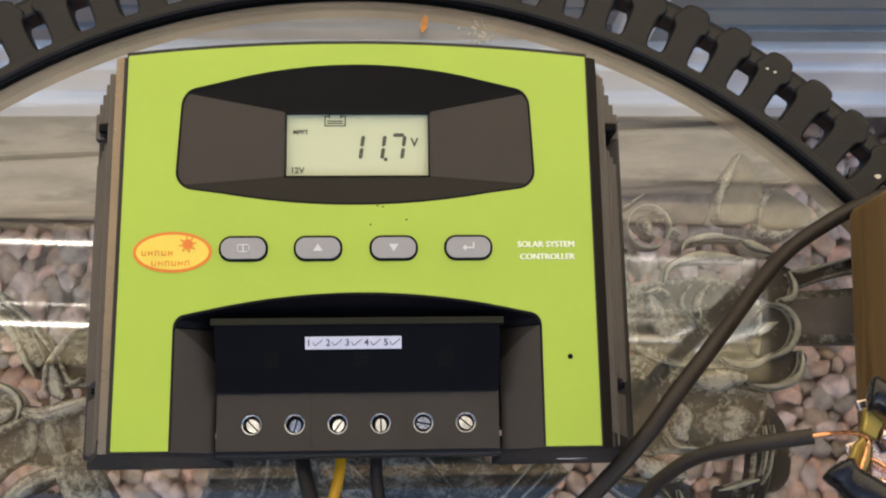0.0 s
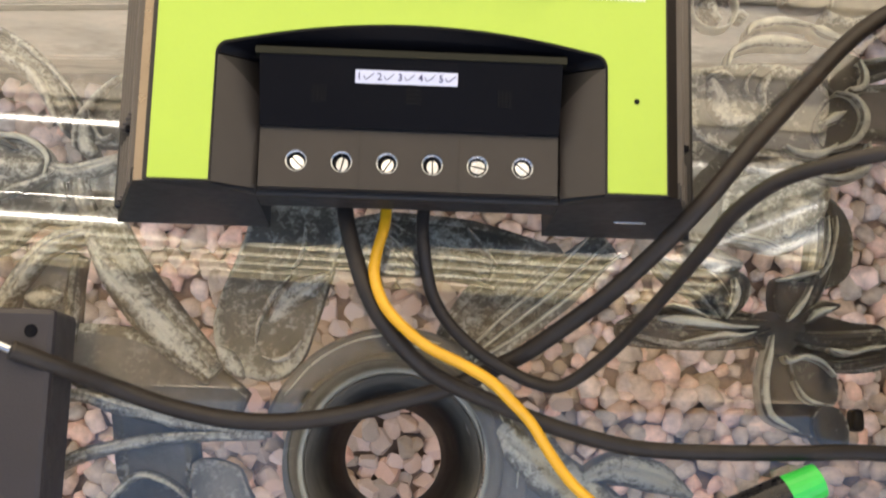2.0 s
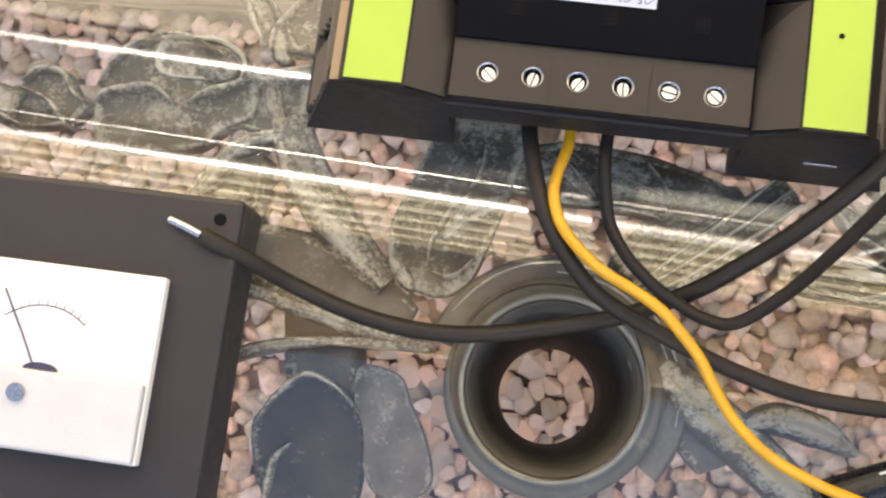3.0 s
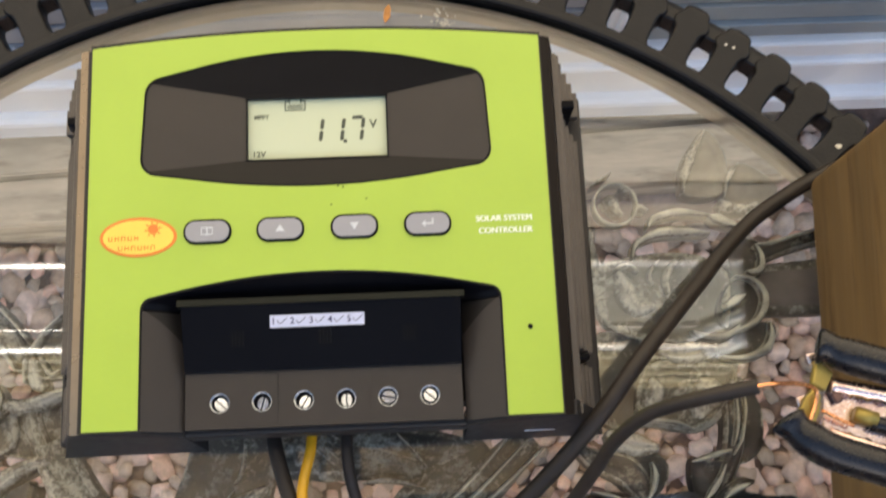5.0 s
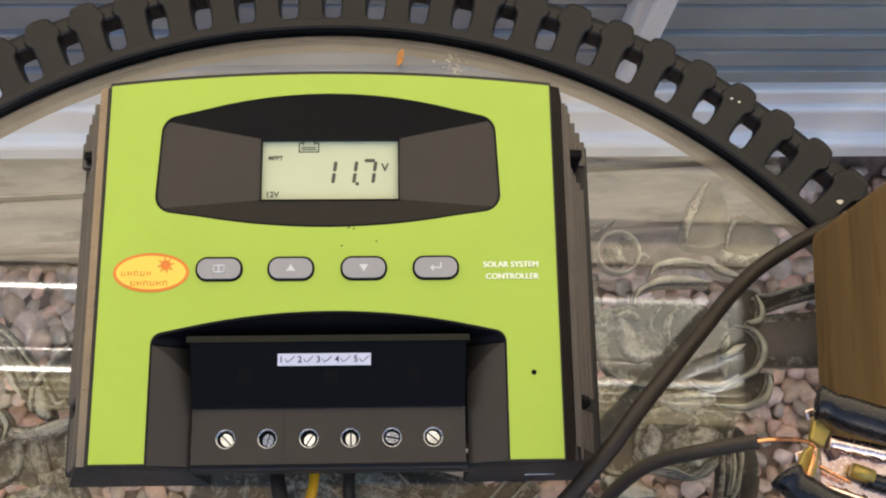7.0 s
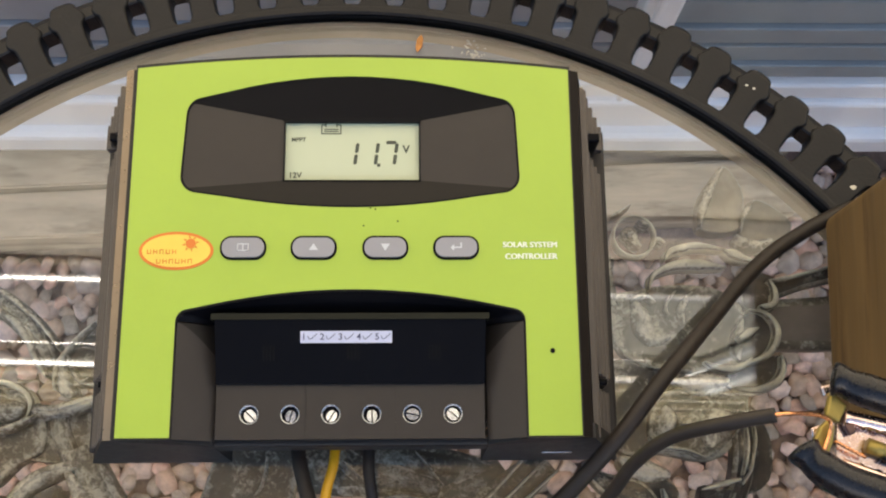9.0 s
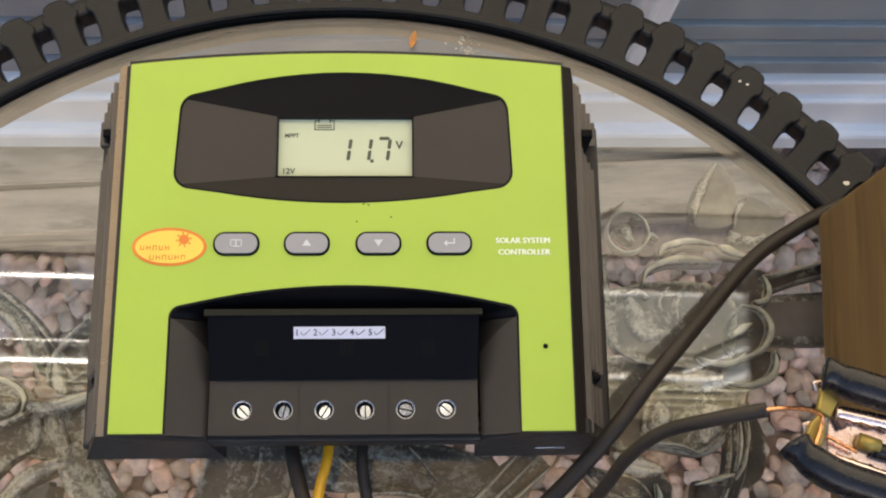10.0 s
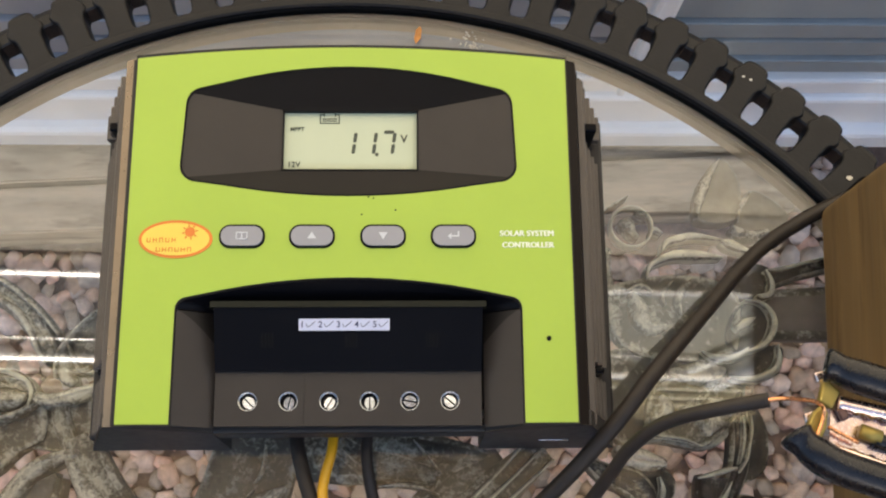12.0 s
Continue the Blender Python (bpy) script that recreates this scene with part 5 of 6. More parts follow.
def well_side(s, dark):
    """Half of a side wall of the well: the rounded corner under the arch, painted dark as shade, or the paler rest."""
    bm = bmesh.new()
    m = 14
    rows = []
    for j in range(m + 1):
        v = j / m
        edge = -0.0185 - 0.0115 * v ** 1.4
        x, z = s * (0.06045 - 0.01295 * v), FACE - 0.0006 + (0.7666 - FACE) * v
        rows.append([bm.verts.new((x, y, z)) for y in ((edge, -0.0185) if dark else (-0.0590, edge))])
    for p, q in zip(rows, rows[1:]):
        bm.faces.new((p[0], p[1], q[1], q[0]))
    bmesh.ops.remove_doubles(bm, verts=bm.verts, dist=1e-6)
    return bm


# well walls share one plastic; dark corners and black arch paint shade
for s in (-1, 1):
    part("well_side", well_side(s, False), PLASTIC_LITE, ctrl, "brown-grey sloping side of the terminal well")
    part("well_corner", well_side(s, True), SHADE_SLOPE, ctrl, "rounded corner of the terminal well with its shade painted on")
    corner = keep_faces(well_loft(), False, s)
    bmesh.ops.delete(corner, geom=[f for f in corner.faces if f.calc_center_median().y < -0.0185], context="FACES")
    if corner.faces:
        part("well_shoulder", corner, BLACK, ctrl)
part("well_arch", keep_faces(well_loft(), True), BLACK, ctrl, "arched slope of the terminal well, its shade painted black")
bm = bmesh.new()
vs = [bm.verts.new(p) for p in ((-0.0478, -0.0165, 0.7738), (0.0472, -0.0165, 0.7738), (0.0466, -0.0395, 0.7695), (-0.0470, -0.0395, 0.7695),
                                (-0.0478, -0.0165, 0.7480), (0.0472, -0.0165, 0.7480), (0.0466, -0.0395, 0.7480), (-0.0470, -0.0395, 0.7480))]
for f in ((0, 1, 2, 3), (4, 7, 6, 5), (0, 4, 5, 1), (1, 5, 6, 2), (2, 6, 7, 3), (3, 7, 4, 0)):
    bm.faces.new([vs[i] for i in f])
cover = part("terminal_cover", bm, BLACK, ctrl, "glossy black terminal cover")
# olive colour paints the green panel's reflection onto the dark ledge
part("cover_edge", boxm(-0.0490, 0.0484, -0.0176, -0.0154, 0.7700, 0.7742), OLIVE, ctrl, "dark ledge above the cover, tinted with a painted green reflection")
SCREW_X = [-0.0355 + 0.0142 * k for k in range(6)]
block = part("terminal_block", plate([[(-0.0470, -0.0586), (0.0466, -0.0586), (0.0466, -0.0392), (-0.0470, -0.0392)]] + [arc_pts(x, -0.0500, 0.0035, 0.0035, 0, 345, 23) for x in SCREW_X], 0.7560, 0.7680), PLASTIC_LITE, ctrl, "brown-grey terminal block")
part("block_base", boxm(-0.0468, 0.0464, -0.0584, -0.0394, 0.7440, 0.7558), BLACK, block)
for k in range(1, 3):
    part("seam", boxm(-0.0470 + 0.0936 * k / 3 - 0.0001, -0.0470 + 0.0936 * k / 3 + 0.0001, -0.0584, -0.0396, 0.7679, 0.7682), PLASTIC, block)
part("front_lip", boxm(-0.0490, 0.0486, -0.0606, -0.0572, 0.7470, 0.7630, 0.0010), PLASTIC, ctrl)
SC_Z = 0.7668
for k, x in enumerate(SCREW_X):
    sc = part("screw", ring_mesh(bmesh.new(), [(0.0027, SC_Z - 0.003), (0.00345, SC_Z - 0.003), (0.00345, SC_Z + 0.0008), (0.0032, SC_Z + 0.0010), (0.0028, SC_Z - 0.0002)], (x, -0.0500), 28), STEEL, ctrl, "bright slotted screw terminal", smooth=True)
    part("screw_hole", cyl(bmesh.new(), (x, -0.0500, SC_Z - 0.003), (x, -0.0500, SC_Z - 0.0015), 0.0029), BLACK, sc)
    a = radians((135, 75, 58, 92, 168, 140)[k])
    ox, oy = ((0.0003, -0.0003), (0.0002, -0.0005), (0.0002, -0.0005), (0.0001, -0.0005), (0.0001, 0.0), (0.0, 0.0))[k]
    tilt = ((0.30, -0.2), (-0.25, 0.2), (0.1, -0.35), (-0.3, -0.2), (0.2, 0.15), (0.32, -0.1))[k]
    u, n_ = Vector((math.cos(a), math.sin(a), 0)), Vector((-math.sin(a), math.cos(a), 0))
    for s in (-1, 1):
        bm = bmesh.new()
        rh = (0.0023, 0.0021, 0.0021, 0.0021, 0.0023, 0.0023)[k]
        pts = [u * (rh * math.cos(t)) + n_ * s * (0.00022 + (rh - 0.0005) * math.sin(t)) for t in (math.pi * i / 8 for i in range(9))]
        lo = [bm.verts.new((x + ox + p.x, -0.05 + oy + p.y, SC_Z - 0.0016)) for p in pts]
        hi = [bm.verts.new((x + ox + p.x, -0.05 + oy + p.y, SC_Z - 0.0002 + 0.25 * (tilt[0] * p.x + tilt[1] * p.y))) for p in pts]
        bm.faces.new(hi)
        for i in range(9):
            bm.faces.new((lo[i], lo[(i + 1) % 9], hi[(i + 1) % 9], hi[i]))
        part("screw_head", bm, STEEL, sc)

# buttons
for k, x in enumerate((-0.0385, -0.0136, 0.0118, 0.0370)):
    for nm, w, h, z0, z1, mt in (("button_frame", 0.0164, 0.0088, FACE, FACE + 0.0003, BLACK), ("button", 0.0148, 0.0071, FACE, FACE + 0.0012, GREY_BTN)):
        r = h / 2 * 0.92
        pts = arc_pts(x + w / 2 - r, 0.008 + h / 2 - r, r, r, 0, 90, 8) + arc_pts(x - w / 2 + r, 0.008 + h / 2 - r, r, r, 90, 180, 8) + arc_pts(x - w / 2 + r, 0.008 - h / 2 + r, r, r, 180, 270, 8) + arc_pts(x + w / 2 - r, 0.008 - h / 2 + r, r, r, 270, 360, 8)
        clean = [p for i, p in enumerate(pts) if (Vector(p) - Vector(pts[i - 1])).length > 1e-6]
        b = part(nm, plate([clean], z0, z1), mt, ctrl, "grey rubber push button" if nm == "button" else "")
        if nm == "button":
            mod = b.modifiers.new("round", "BEVEL")
            mod.width, mod.segments, mod.limit_method, mod.angle_limit = 0.0006, 3, "ANGLE", radians(50)
    zi = FACE + 0.0012
    if k == 1:
        part("icon", flat_poly([(x - 0.0016, 0.0070), (x + 0.0016, 0.0070), (x, 0.0094)], zi), ICON, b)
    elif k == 2:
        part("icon", flat_poly([(x - 0.0016, 0.0092), (x, 0.0066), (x + 0.0016, 0.0092)], zi), ICON, b)
    elif k == 3:
        bm = flat_poly([(x - 0.0020, 0.0078), (x - 0.0008, 0.0066), (x - 0.0008, 0.0090)], zi)
        box(bm, x - 0.0009, x + 0.0020, 0.0076, 0.0081, zi, zi + 0.00015)
        box(bm, x + 0.0015, x + 0.0020, 0.0080, 0.0096, zi, zi + 0.00015)
        part("icon", bm, ICON, b)
    else:
        bm = bmesh.new()
        for s in (-1, 1):
            for y0, y1 in ((0.0066, 0.0070), (0.0090, 0.0094)):
                box(bm, min(x + s * 0.0002, x + s * 0.0021), max(x + s * 0.0002, x + s * 0.0021), y0, y1, zi, zi + 0.00015)
            box(bm, x + s * 0.0019 - 0.0002, x + s * 0.0019 + 0.0002, 0.0066, 0.0094, zi, zi + 0.00015)
        box(bm, x - 0.0002, x + 0.0002, 0.0066, 0.0094, zi, zi + 0.00015)
        part("icon", bm, ICON, b)
# oval badge
badge = part("badge", flat_poly(arc_pts(-0.0620, 0.0070, 0.0131, 0.0070, 0, 352, 44), FACE, 0.0002), ORANGE, ctrl, "yellow oval badge with an orange border")
part("badge_field", flat_poly(arc_pts(-0.0620, 0.0070, 0.0120, 0.0060, 0, 352, 44), FACE + 0.0002, 0.0001), YELLOW_BADGE, badge)
for x, y, n_, w in ((-0.0722, 0.0066, 5, 0.0014), (-0.0688, 0.0031, 6, 0.0015)):
    for k in range(n_):
        bm = boxm(x + k * 0.0022, x + k * 0.0022 + 0.00035, y - 0.0008, y + 0.0008, FACE + 0.0003, FACE + 0.0004)
        box(bm, x + k * 0.0022 + w - 0.00025, x + k * 0.0022 + w, y - 0.0008, y + 0.0008, FACE + 0.0003, FACE + 0.0004)
        box(bm, x + k * 0.0022 + 0.0003, x + k * 0.0022 + w - 0.0002, y - 0.0008 + 0.0007 * (k % 3), y - 0.0005 + 0.0007 * (k % 3), FACE + 0.0003, FACE + 0.0004)
        part("letter_bar", bm, ORANGE, badge)
sunb = flat_poly(arc_pts(-0.0570, 0.0096, 0.0018, 0.0018, 0, 345, 23), FACE + 0.0003, 0.0001)
for k in range(8):
    a = radians(45 * k + 10)
    c, s = math.cos(a), math.sin(a)
    vs = [sunb.verts.new((-0.0570 + c * r - s * o, 0.0096 + s * r + c * o, FACE + 0.0004)) for r, o in ((0.0020, -0.0004), (0.0032, 0), (0.0020, 0.0004))]
    sunb.faces.new(vs)
part("sun_sign", sunb, ORANGE, badge)
text_part("lettering", "SOLAR SYSTEM", 0.0029, 0.0633, 0.0090, FACE + 0.0001, WHITE_INK, ctrl, 0.0, "white printed lettering", bold=0.00014)
text_part("lettering", "CONTROLLER", 0.0029, 0.0636, 0.0047, FACE + 0.0001, WHITE_INK, ctrl, 0.0, "white printed lettering", bold=0.00014)
for x, y in ((0.0082, 0.0224), (0.0064, 0.0228), (0.0040, 0.0162), (0.0162, 0.0179)):
    part("speck", flat_poly(arc_pts(x, y, 0.00035, 0.0003, 0, 300, 5), FACE, 0.0001), BLACK, ctrl)
part("indicator_hole", cyl(bmesh.new(), (0.0702, -0.0292, FACE - 0.0003), (0.0702, -0.0292, FACE + 0.00012), 0.0009), BLACK, ctrl)
# paper label with figures and ticks, on the sloping cover
lab = part("paper_label", boxm(-0.0172, 0.0148, -0.0021, 0.0021, 0.0, 0.0002), PAPER, cover, "white strip with handwritten ticks")
SL = math.degrees(math.atan2(0.0043, 0.023))
lab.matrix_basis = pose(-0.0006, -0.0236, 0.77255, SL, 0, 0)
for k in range(5):
    x = -0.0160 + 0.0064 * k
    text_part("figure", str(k + 1), 0.0032, x, 0.0, 0.0003, PEN, lab, 0.00003)
    part("tick", tube([(x + 0.0014, 0.0004, 0.0003), (x + 0.0022, -0.0008, 0.0003), (x + 0.0046, 0.0012, 0.0003)], 0.00014, 5, 3), PEN, lab)

# faint moulded grids on the cover
for x in (-0.0290, 0.0006, 0.0292):
    bm = bmesh.new()
    for i in range(4):
        box(bm, -0.0021 + 0.0012 * i, -0.0015 + 0.0012 * i, -0.0026, 0.0026, 0.0, 0.00025)
        box(bm, -0.0024, 0.0024, -0.0024 + 0.0014 * i, -0.0020 + 0.0014 * i, 0.0, 0.00018)
    part("moulded_grid", bm, SLOPE_DULL, cover).matrix_basis = pose(x, -0.0290, 0.77155, SL, 0, 0)

# sides, heat sink and skirt
for s in (-1, 1):
    bm = bmesh.new()
    w = 0.0 if s > 0 else 0.0014
    prof = ((0.0800 if s > 0 else 0.0813, FACE - (0.0006 if s > 0 else 0.0014)), (0.0835 if s > 0 else 0.0843, FACE - (0.0025 if s > 0 else 0.0030)), (0.0862 - w, 0.760), (0.0862 - w, GLASS_Z + 0.004), (0.0790, GLASS_Z + 0.004), (0.0790, FACE - 0.0026))
    ends = [[bm.verts.new((s * x, y, z)) for x, z in prof] for y in (FY0 - 0.0006, 0.0770)]
    for k in range(6):
        bm.faces.new((ends[0][k], ends[0][(k + 1) % 6], ends[1][(k + 1) % 6], ends[1][k]))
    bm.faces.new(ends[0])
    bm.faces.new(ends[1][::-1])
    # left side carries the mirrored brightness as colour, right side stays dark
    part("side_panel", bm, SIDE_SHEEN if s < 0 else DARK_SIDE, ctrl, "rounded side of the case, the left one toned with a painted sheen")
    o = 0.0004 if s < 0 else 0.0
    if s < 0:
        part("edge_bead", boxm(-0.0814, -0.0796, FY0 - 0.0006, 0.0768, FACE - 0.0040, FACE - 0.0012, 0.0005), PLASTIC, ctrl, "dark bead along the case side")
    sink = part("heat_sink", boxm(min(s * 0.0835, s * (0.0880 + o)), max(s * 0.0835, s * (0.0880 + o)), -0.0585, 0.0740, GLASS_Z + 0.002, 0.7640, 0.001), ALU, ctrl, "dark ribbed aluminium heat sink")
    for k in range(5):
        zt = 0.7625 - 0.0062 * k
        for y0, y1, step in ((-0.0340, 0.0520 - 0.0008 * k, 0.0024), (0.0585, 0.0752 - 0.0016 * k, 0.0027), (0.0524, 0.0570, 0.0016), (-0.0580, -0.0385, 0.0024)):
            x, drop = 0.0885 + (o if s < 0 else -0.0014) + step * k, 0.004 if y0 < -0.05 else 0
            part("fin", boxm(min(s * 0.0850, s * x), max(s * 0.0850, s * x), y0, y1, zt - 0.0042 - drop, zt - drop, 0.0005), ALU, sink)
    # black blocks fill the gaps to imitate dark notches in the fins
    for y0, y1, z1 in ((0.0556, 0.0592, 0.7555), (-0.0375, -0.0350, 0.7480)):
        part("fin_clip", boxm(min(s * 0.0850, s * 0.0940), max(s * 0.0850, s * 0.0940), y0, y1, 0.7330, z1, 0.0008), BLACK, sink, "black block standing for the shaded notch between the fins")
    part("corner_foot", boxm(min(s * 0.0855, s * (0.1000 + o)), max(s * 0.0855, s * (0.1000 + o)), -0.0595, 0.0700, GLASS_Z, 0.7300, 0.0012), PLASTIC, ctrl)
    bm = bmesh.new()
    front = ((0.0605, FY0 - 0.0006, FACE - 0.0030), (0.0845, FY0 - 0.0006, FACE - 0.0030), (0.1010 + o, -0.0625, GLASS_Z), (0.0480, -0.0625, GLASS_Z), (0.0480, -0.0606, 0.7640))
    rows = [[bm.verts.new((s * x, y if k == 0 else -0.0540, z)) for x, y, z in front] for k in range(2)]
    bm.faces.new(rows[0])
    bm.faces.new(rows[1][::-1])
    for k in range(5):
        bm.faces.new((rows[0][k], rows[0][(k + 1) % 5], rows[1][(k + 1) % 5], rows[1][k]))
    part("skirt", bm, PLASTIC, ctrl, "black front skirt")
part("port", boxm(0.0690, 0.0800, -0.0618, -0.0600, 0.7420, 0.7440, 0.0003), STEEL, ctrl, "small bright socket")
part("back_shell", boxm(-0.0862, 0.0862, -0.0500, 0.0785, GLASS_Z, 0.7440, 0.002), PLASTIC, ctrl)
bm = plate([[(-0.0800, -0.01), (0.0800, -0.01)] + [(x * 1.0, y) for x, y in outline[-21:]]], 0.7430, FACE - 0.0070)
part("upper_shell", bm, PLASTIC, ctrl)
bm = plate([[(FX1 - 0.159 * k / 20, top_y(FX1 - 0.159 * k / 20) + 0.0006) for k in range(21)] + [(-0.0795 + 0.159 * k / 20, top_y(-0.0795 + 0.159 * k / 20) - 0.003) for k in range(21)]], GLASS_Z, FACE - 0.0025)
part("rear_wall", bm, PLASTIC, ctrl)
for k in range(6):
    x = -0.0355 + 0.0142 * k
    part("cable_entry", boxm(x - 0.0045, x + 0.0045, -0.0540, -0.0495, 0.7225, 0.7430, 0.001), BLACK, ctrl)

# ---- cables ----


def cable(label, pts, r, material=None, category="cable"):
    return thing("cable", label, category, tube(pts, r, 14, 8), material or CABLE, smooth=True)


cable("black cable from the controller running over the glass", [(-0.0215, -0.044, 0.736), (-0.0212, -0.056, 0.7385), (-0.0198, -0.0655, 0.7415), (-0.0146, -0.0828, 0.7445), (-0.0094, -0.0938, 0.7450), (-0.0026, -0.1028, 0.7440), (0.0069, -0.1117, 0.7410), (0.0163, -0.1168, 0.7375), (0.0285, -0.1215, 0.7350), (0.0400, -0.1258, 0.7330), (0.0556, -0.1308, 0.7300), (0.0750, -0.1352, 0.7265), (0.0950, -0.1368, 0.7235), (0.1348, -0.1364, 0.7222), (0.1666, -0.1357, 0.7222), (0.2200, -0.1400, 0.7220)], 0.0028)
cable("bright yellow cable looping over the black ones", [(-0.0074, -0.044, 0.7360), (-0.0072, -0.056, 0.7395), (-0.0075, -0.0650, 0.7425), (-0.0098, -0.0751, 0.7450), (-0.0101, -0.0829, 0.7470), (-0.0066, -0.0922, 0.7485), (0.0, -0.0995, 0.7490), (0.0083, -0.1057, 0.7490), (0.0194, -0.1108, 0.7480), (0.0286, -0.1159, 0.7470), (0.0353, -0.1218, 0.7450), (0.0425, -0.1290, 0.7425), (0.0490, -0.1385, 0.7400), (0.0570, -0.1485, 0.7390), (0.0690, -0.1575, 0.7380), (0.0850, -0.1640, 0.7365), (0.1040, -0.1690, 0.7320), (0.1400, -0.1800, 0.7218), (0.1800, -0.2000, 0.7214)], 0.0019, YELLOW)
cable("thin black cable rising towards the clamp", [(0.0062, -0.044, 0.7360), (0.0056, -0.056, 0.7385), (0.0052, -0.0650, 0.7400), (0.0060, -0.0735, 0.7400), (0.0072, -0.0800, 0.7380), (0.0098, -0.0884, 0.7360), (0.0162, -0.0976, 0.7345), (0.0259, -0.1058, 0.7325), (0.0357, -0.1111, 0.7300), (0.0440, -0.1150, 0.7320), (0.0533, -0.1160, 0.7380), (0.0646, -0.1074, 0.7500), (0.0741, -0.0957, 0.7680), (0.0854, -0.0784, 0.7950), (0.0903, -0.0704, 0.8080), (0.0989, -0.0639, 0.8220), (0.1121, -0.0614, 0.8360), (0.1244, -0.0598, 0.8430)], 0.0022)
cable("thick black cable with a bared end lying across the table", [(0.2500, 0.0520, 0.7226), (0.2250, 0.0460, 0.7226), (0.2050, 0.0395, 0.7228), (0.1910, 0.0335, 0.7230), (0.1805, 0.0277, 0.7240), (0.1662, 0.0184, 0.7260), (0.1518, 0.0055, 0.7340), (0.1389, -0.0082, 0.7430), (0.1232, -0.0246, 0.7550), (0.1086, -0.0405, 0.7620), (0.0981, -0.0536, 0.7620), (0.0893, -0.0637, 0.7590), (0.0793, -0.0745, 0.7520), (0.0676, -0.0857, 0.7440), (0.0555, -0.0952, 0.7350), (0.0435, -0.1038, 0.7270), (0.0327, -0.1097, 0.7226), (0.0173, -0.1169, 0.7226), (-0.0019, -0.1226, 0.7226), (-0.0210, -0.1275, 0.7226), (-0.0400, -0.1303, 0.7226), (-0.0591, -0.1298, 0.7226), (-0.0783, -0.1262, 0.7226), (-0.0969, -0.1202, 0.7260), (-0.1118, -0.1145, 0.7420), (-0.1241, -0.1102, 0.7490)], 0.0031)
wire = thing("wire_end", "bared silvery wire end resting on the black case", "wire", tube([(-0.1238, -0.1103, 0.7490), (-0.1305, -0.1078, 0.7478), (-0.1362, -0.1060, 0.7467)], 0.0015, 10), STEEL, smooth=True)

# ---- clamp and timber ----
bm = bmesh.new()
# unseen right end is drawn out further to shade the gravel below
low = ((0.1900, 0.0345), (0.3892, 0.0090), (0.3790, -0.1500), (0.1806, -0.1300))
rows = [[bm.verts.new((x + dx, y, z)) for x, y in low] for z, dx in ((0.7234, 0.0), (0.8200, 0.0022))]
bm.faces.new(rows[0][::-1])
bm.faces.new(rows[1])
for k in range(4):
    bm.faces.new((rows[0][k], rows[0][(k + 1) % 4], rows[1][(k + 1) % 4], rows[1][k]))
timber = thing("timber_block", "brown treated timber post offcut standing on the table rim", "timber block", bm, TIMBER)
mod = timber.modifiers.new("worn", "BEVEL")
mod.width, mod.segments, mod.limit_method, mod.angle_limit = 0.0045, 4, "ANGLE", radians(40)

clamp = thing("crocodile_clamp", "copper-jawed battery clamp with black vinyl grips resting on the timber", "clamp", at=(0, 0, 0))


def rounded(ob, w):
    mod = ob.modifiers.new("round", "BEVEL")
    mod.width, mod.segments, mod.limit_method, mod.angle_limit = w, 3, "ANGLE", radians(40)
    return ob


def jaw_sheet(a, b, w, teeth, side, z, bow=0.0022):
    """A pressed jaw half: a strip from a to b, bowed across its width, with teeth along its inner edge."""
    a, b = Vector(a), Vector(b)
    d = (b - a).normalized()
    across = Vector((-d.y, d.x)) * side
    bm = bmesh.new()
    n = teeth * 4
    rows = []
    for k in range(n + 1):
        p = a + (b - a) * k / n
        bite = 0.0011 * (1 - abs((k % 4) / 2 - 1)) * (1 if k / n < 0.75 else 0)
        row = []
        for i in range(7):
            u = i / 6
            q = p + across * (u * w - (bite if i == 6 else 0))
            row.append(bm.verts.new((q.x, q.y, z + bow * math.sin(math.pi * (0.15 + 0.75 * u)))))
        rows.append(row)
    for p, q in zip(rows, rows[1:]):
        for i in range(6):
            bm.faces.new((p[i], p[i + 1], q[i + 1], q[i]))
    low = bmesh.ops.extrude_face_region(bm, geom=bm.faces[:])
    bmesh.ops.translate(bm, vec=(0, 0, -0.0008), verts=[v for v in low["geom"] if isinstance(v, bmesh.types.BMVert)])
    return bm


GRIP_U = [(0.1478, -0.0469, 0.8262), (0.1503, -0.0477, 0.8266), (0.1560, -0.0502, 0.8268), (0.1659, -0.0534, 0.8262), (0.1772, -0.0567, 0.8258), (0.1891, -0.0601, 0.8256), (0.2088, -0.0658, 0.8256), (0.2300, -0.0720, 0.8256)]
GRIP_L = [(0.1366, -0.0670, 0.8258), (0.1383, -0.0696, 0.8262), (0.1421, -0.0734, 0.8266), (0.1492, -0.0777, 0.8262), (0.1621, -0.0822, 0.8258), (0.1781, -0.0877, 0.8256), (0.1974, -0.0935, 0.8256), (0.2200, -0.1000, 0.8256)]
for grip, jaw in ((GRIP_U, jaw_sheet((0.1525, -0.0560), (0.2000, -0.0672), 0.0052, 9, -1, 0.8225)), (GRIP_L, jaw_sheet((0.1490, -0.0740), (0.1960, -0.0912), 0.0042, 9, 1, 0.8225))):
    j = part("jaw", jaw, JAW, clamp, "toothed coppery jaw", smooth=True)
    part("grip", tube(grip, 0.0054, 18, 6, taper=lambda t: min(1.0, 0.35 + 12 * t) if t < 0.06 else 1.0 - 0.14 * math.exp(-((t - 0.2) / 0.07) ** 2)), RUBBER, j, "black vinyl sleeve", smooth=True)
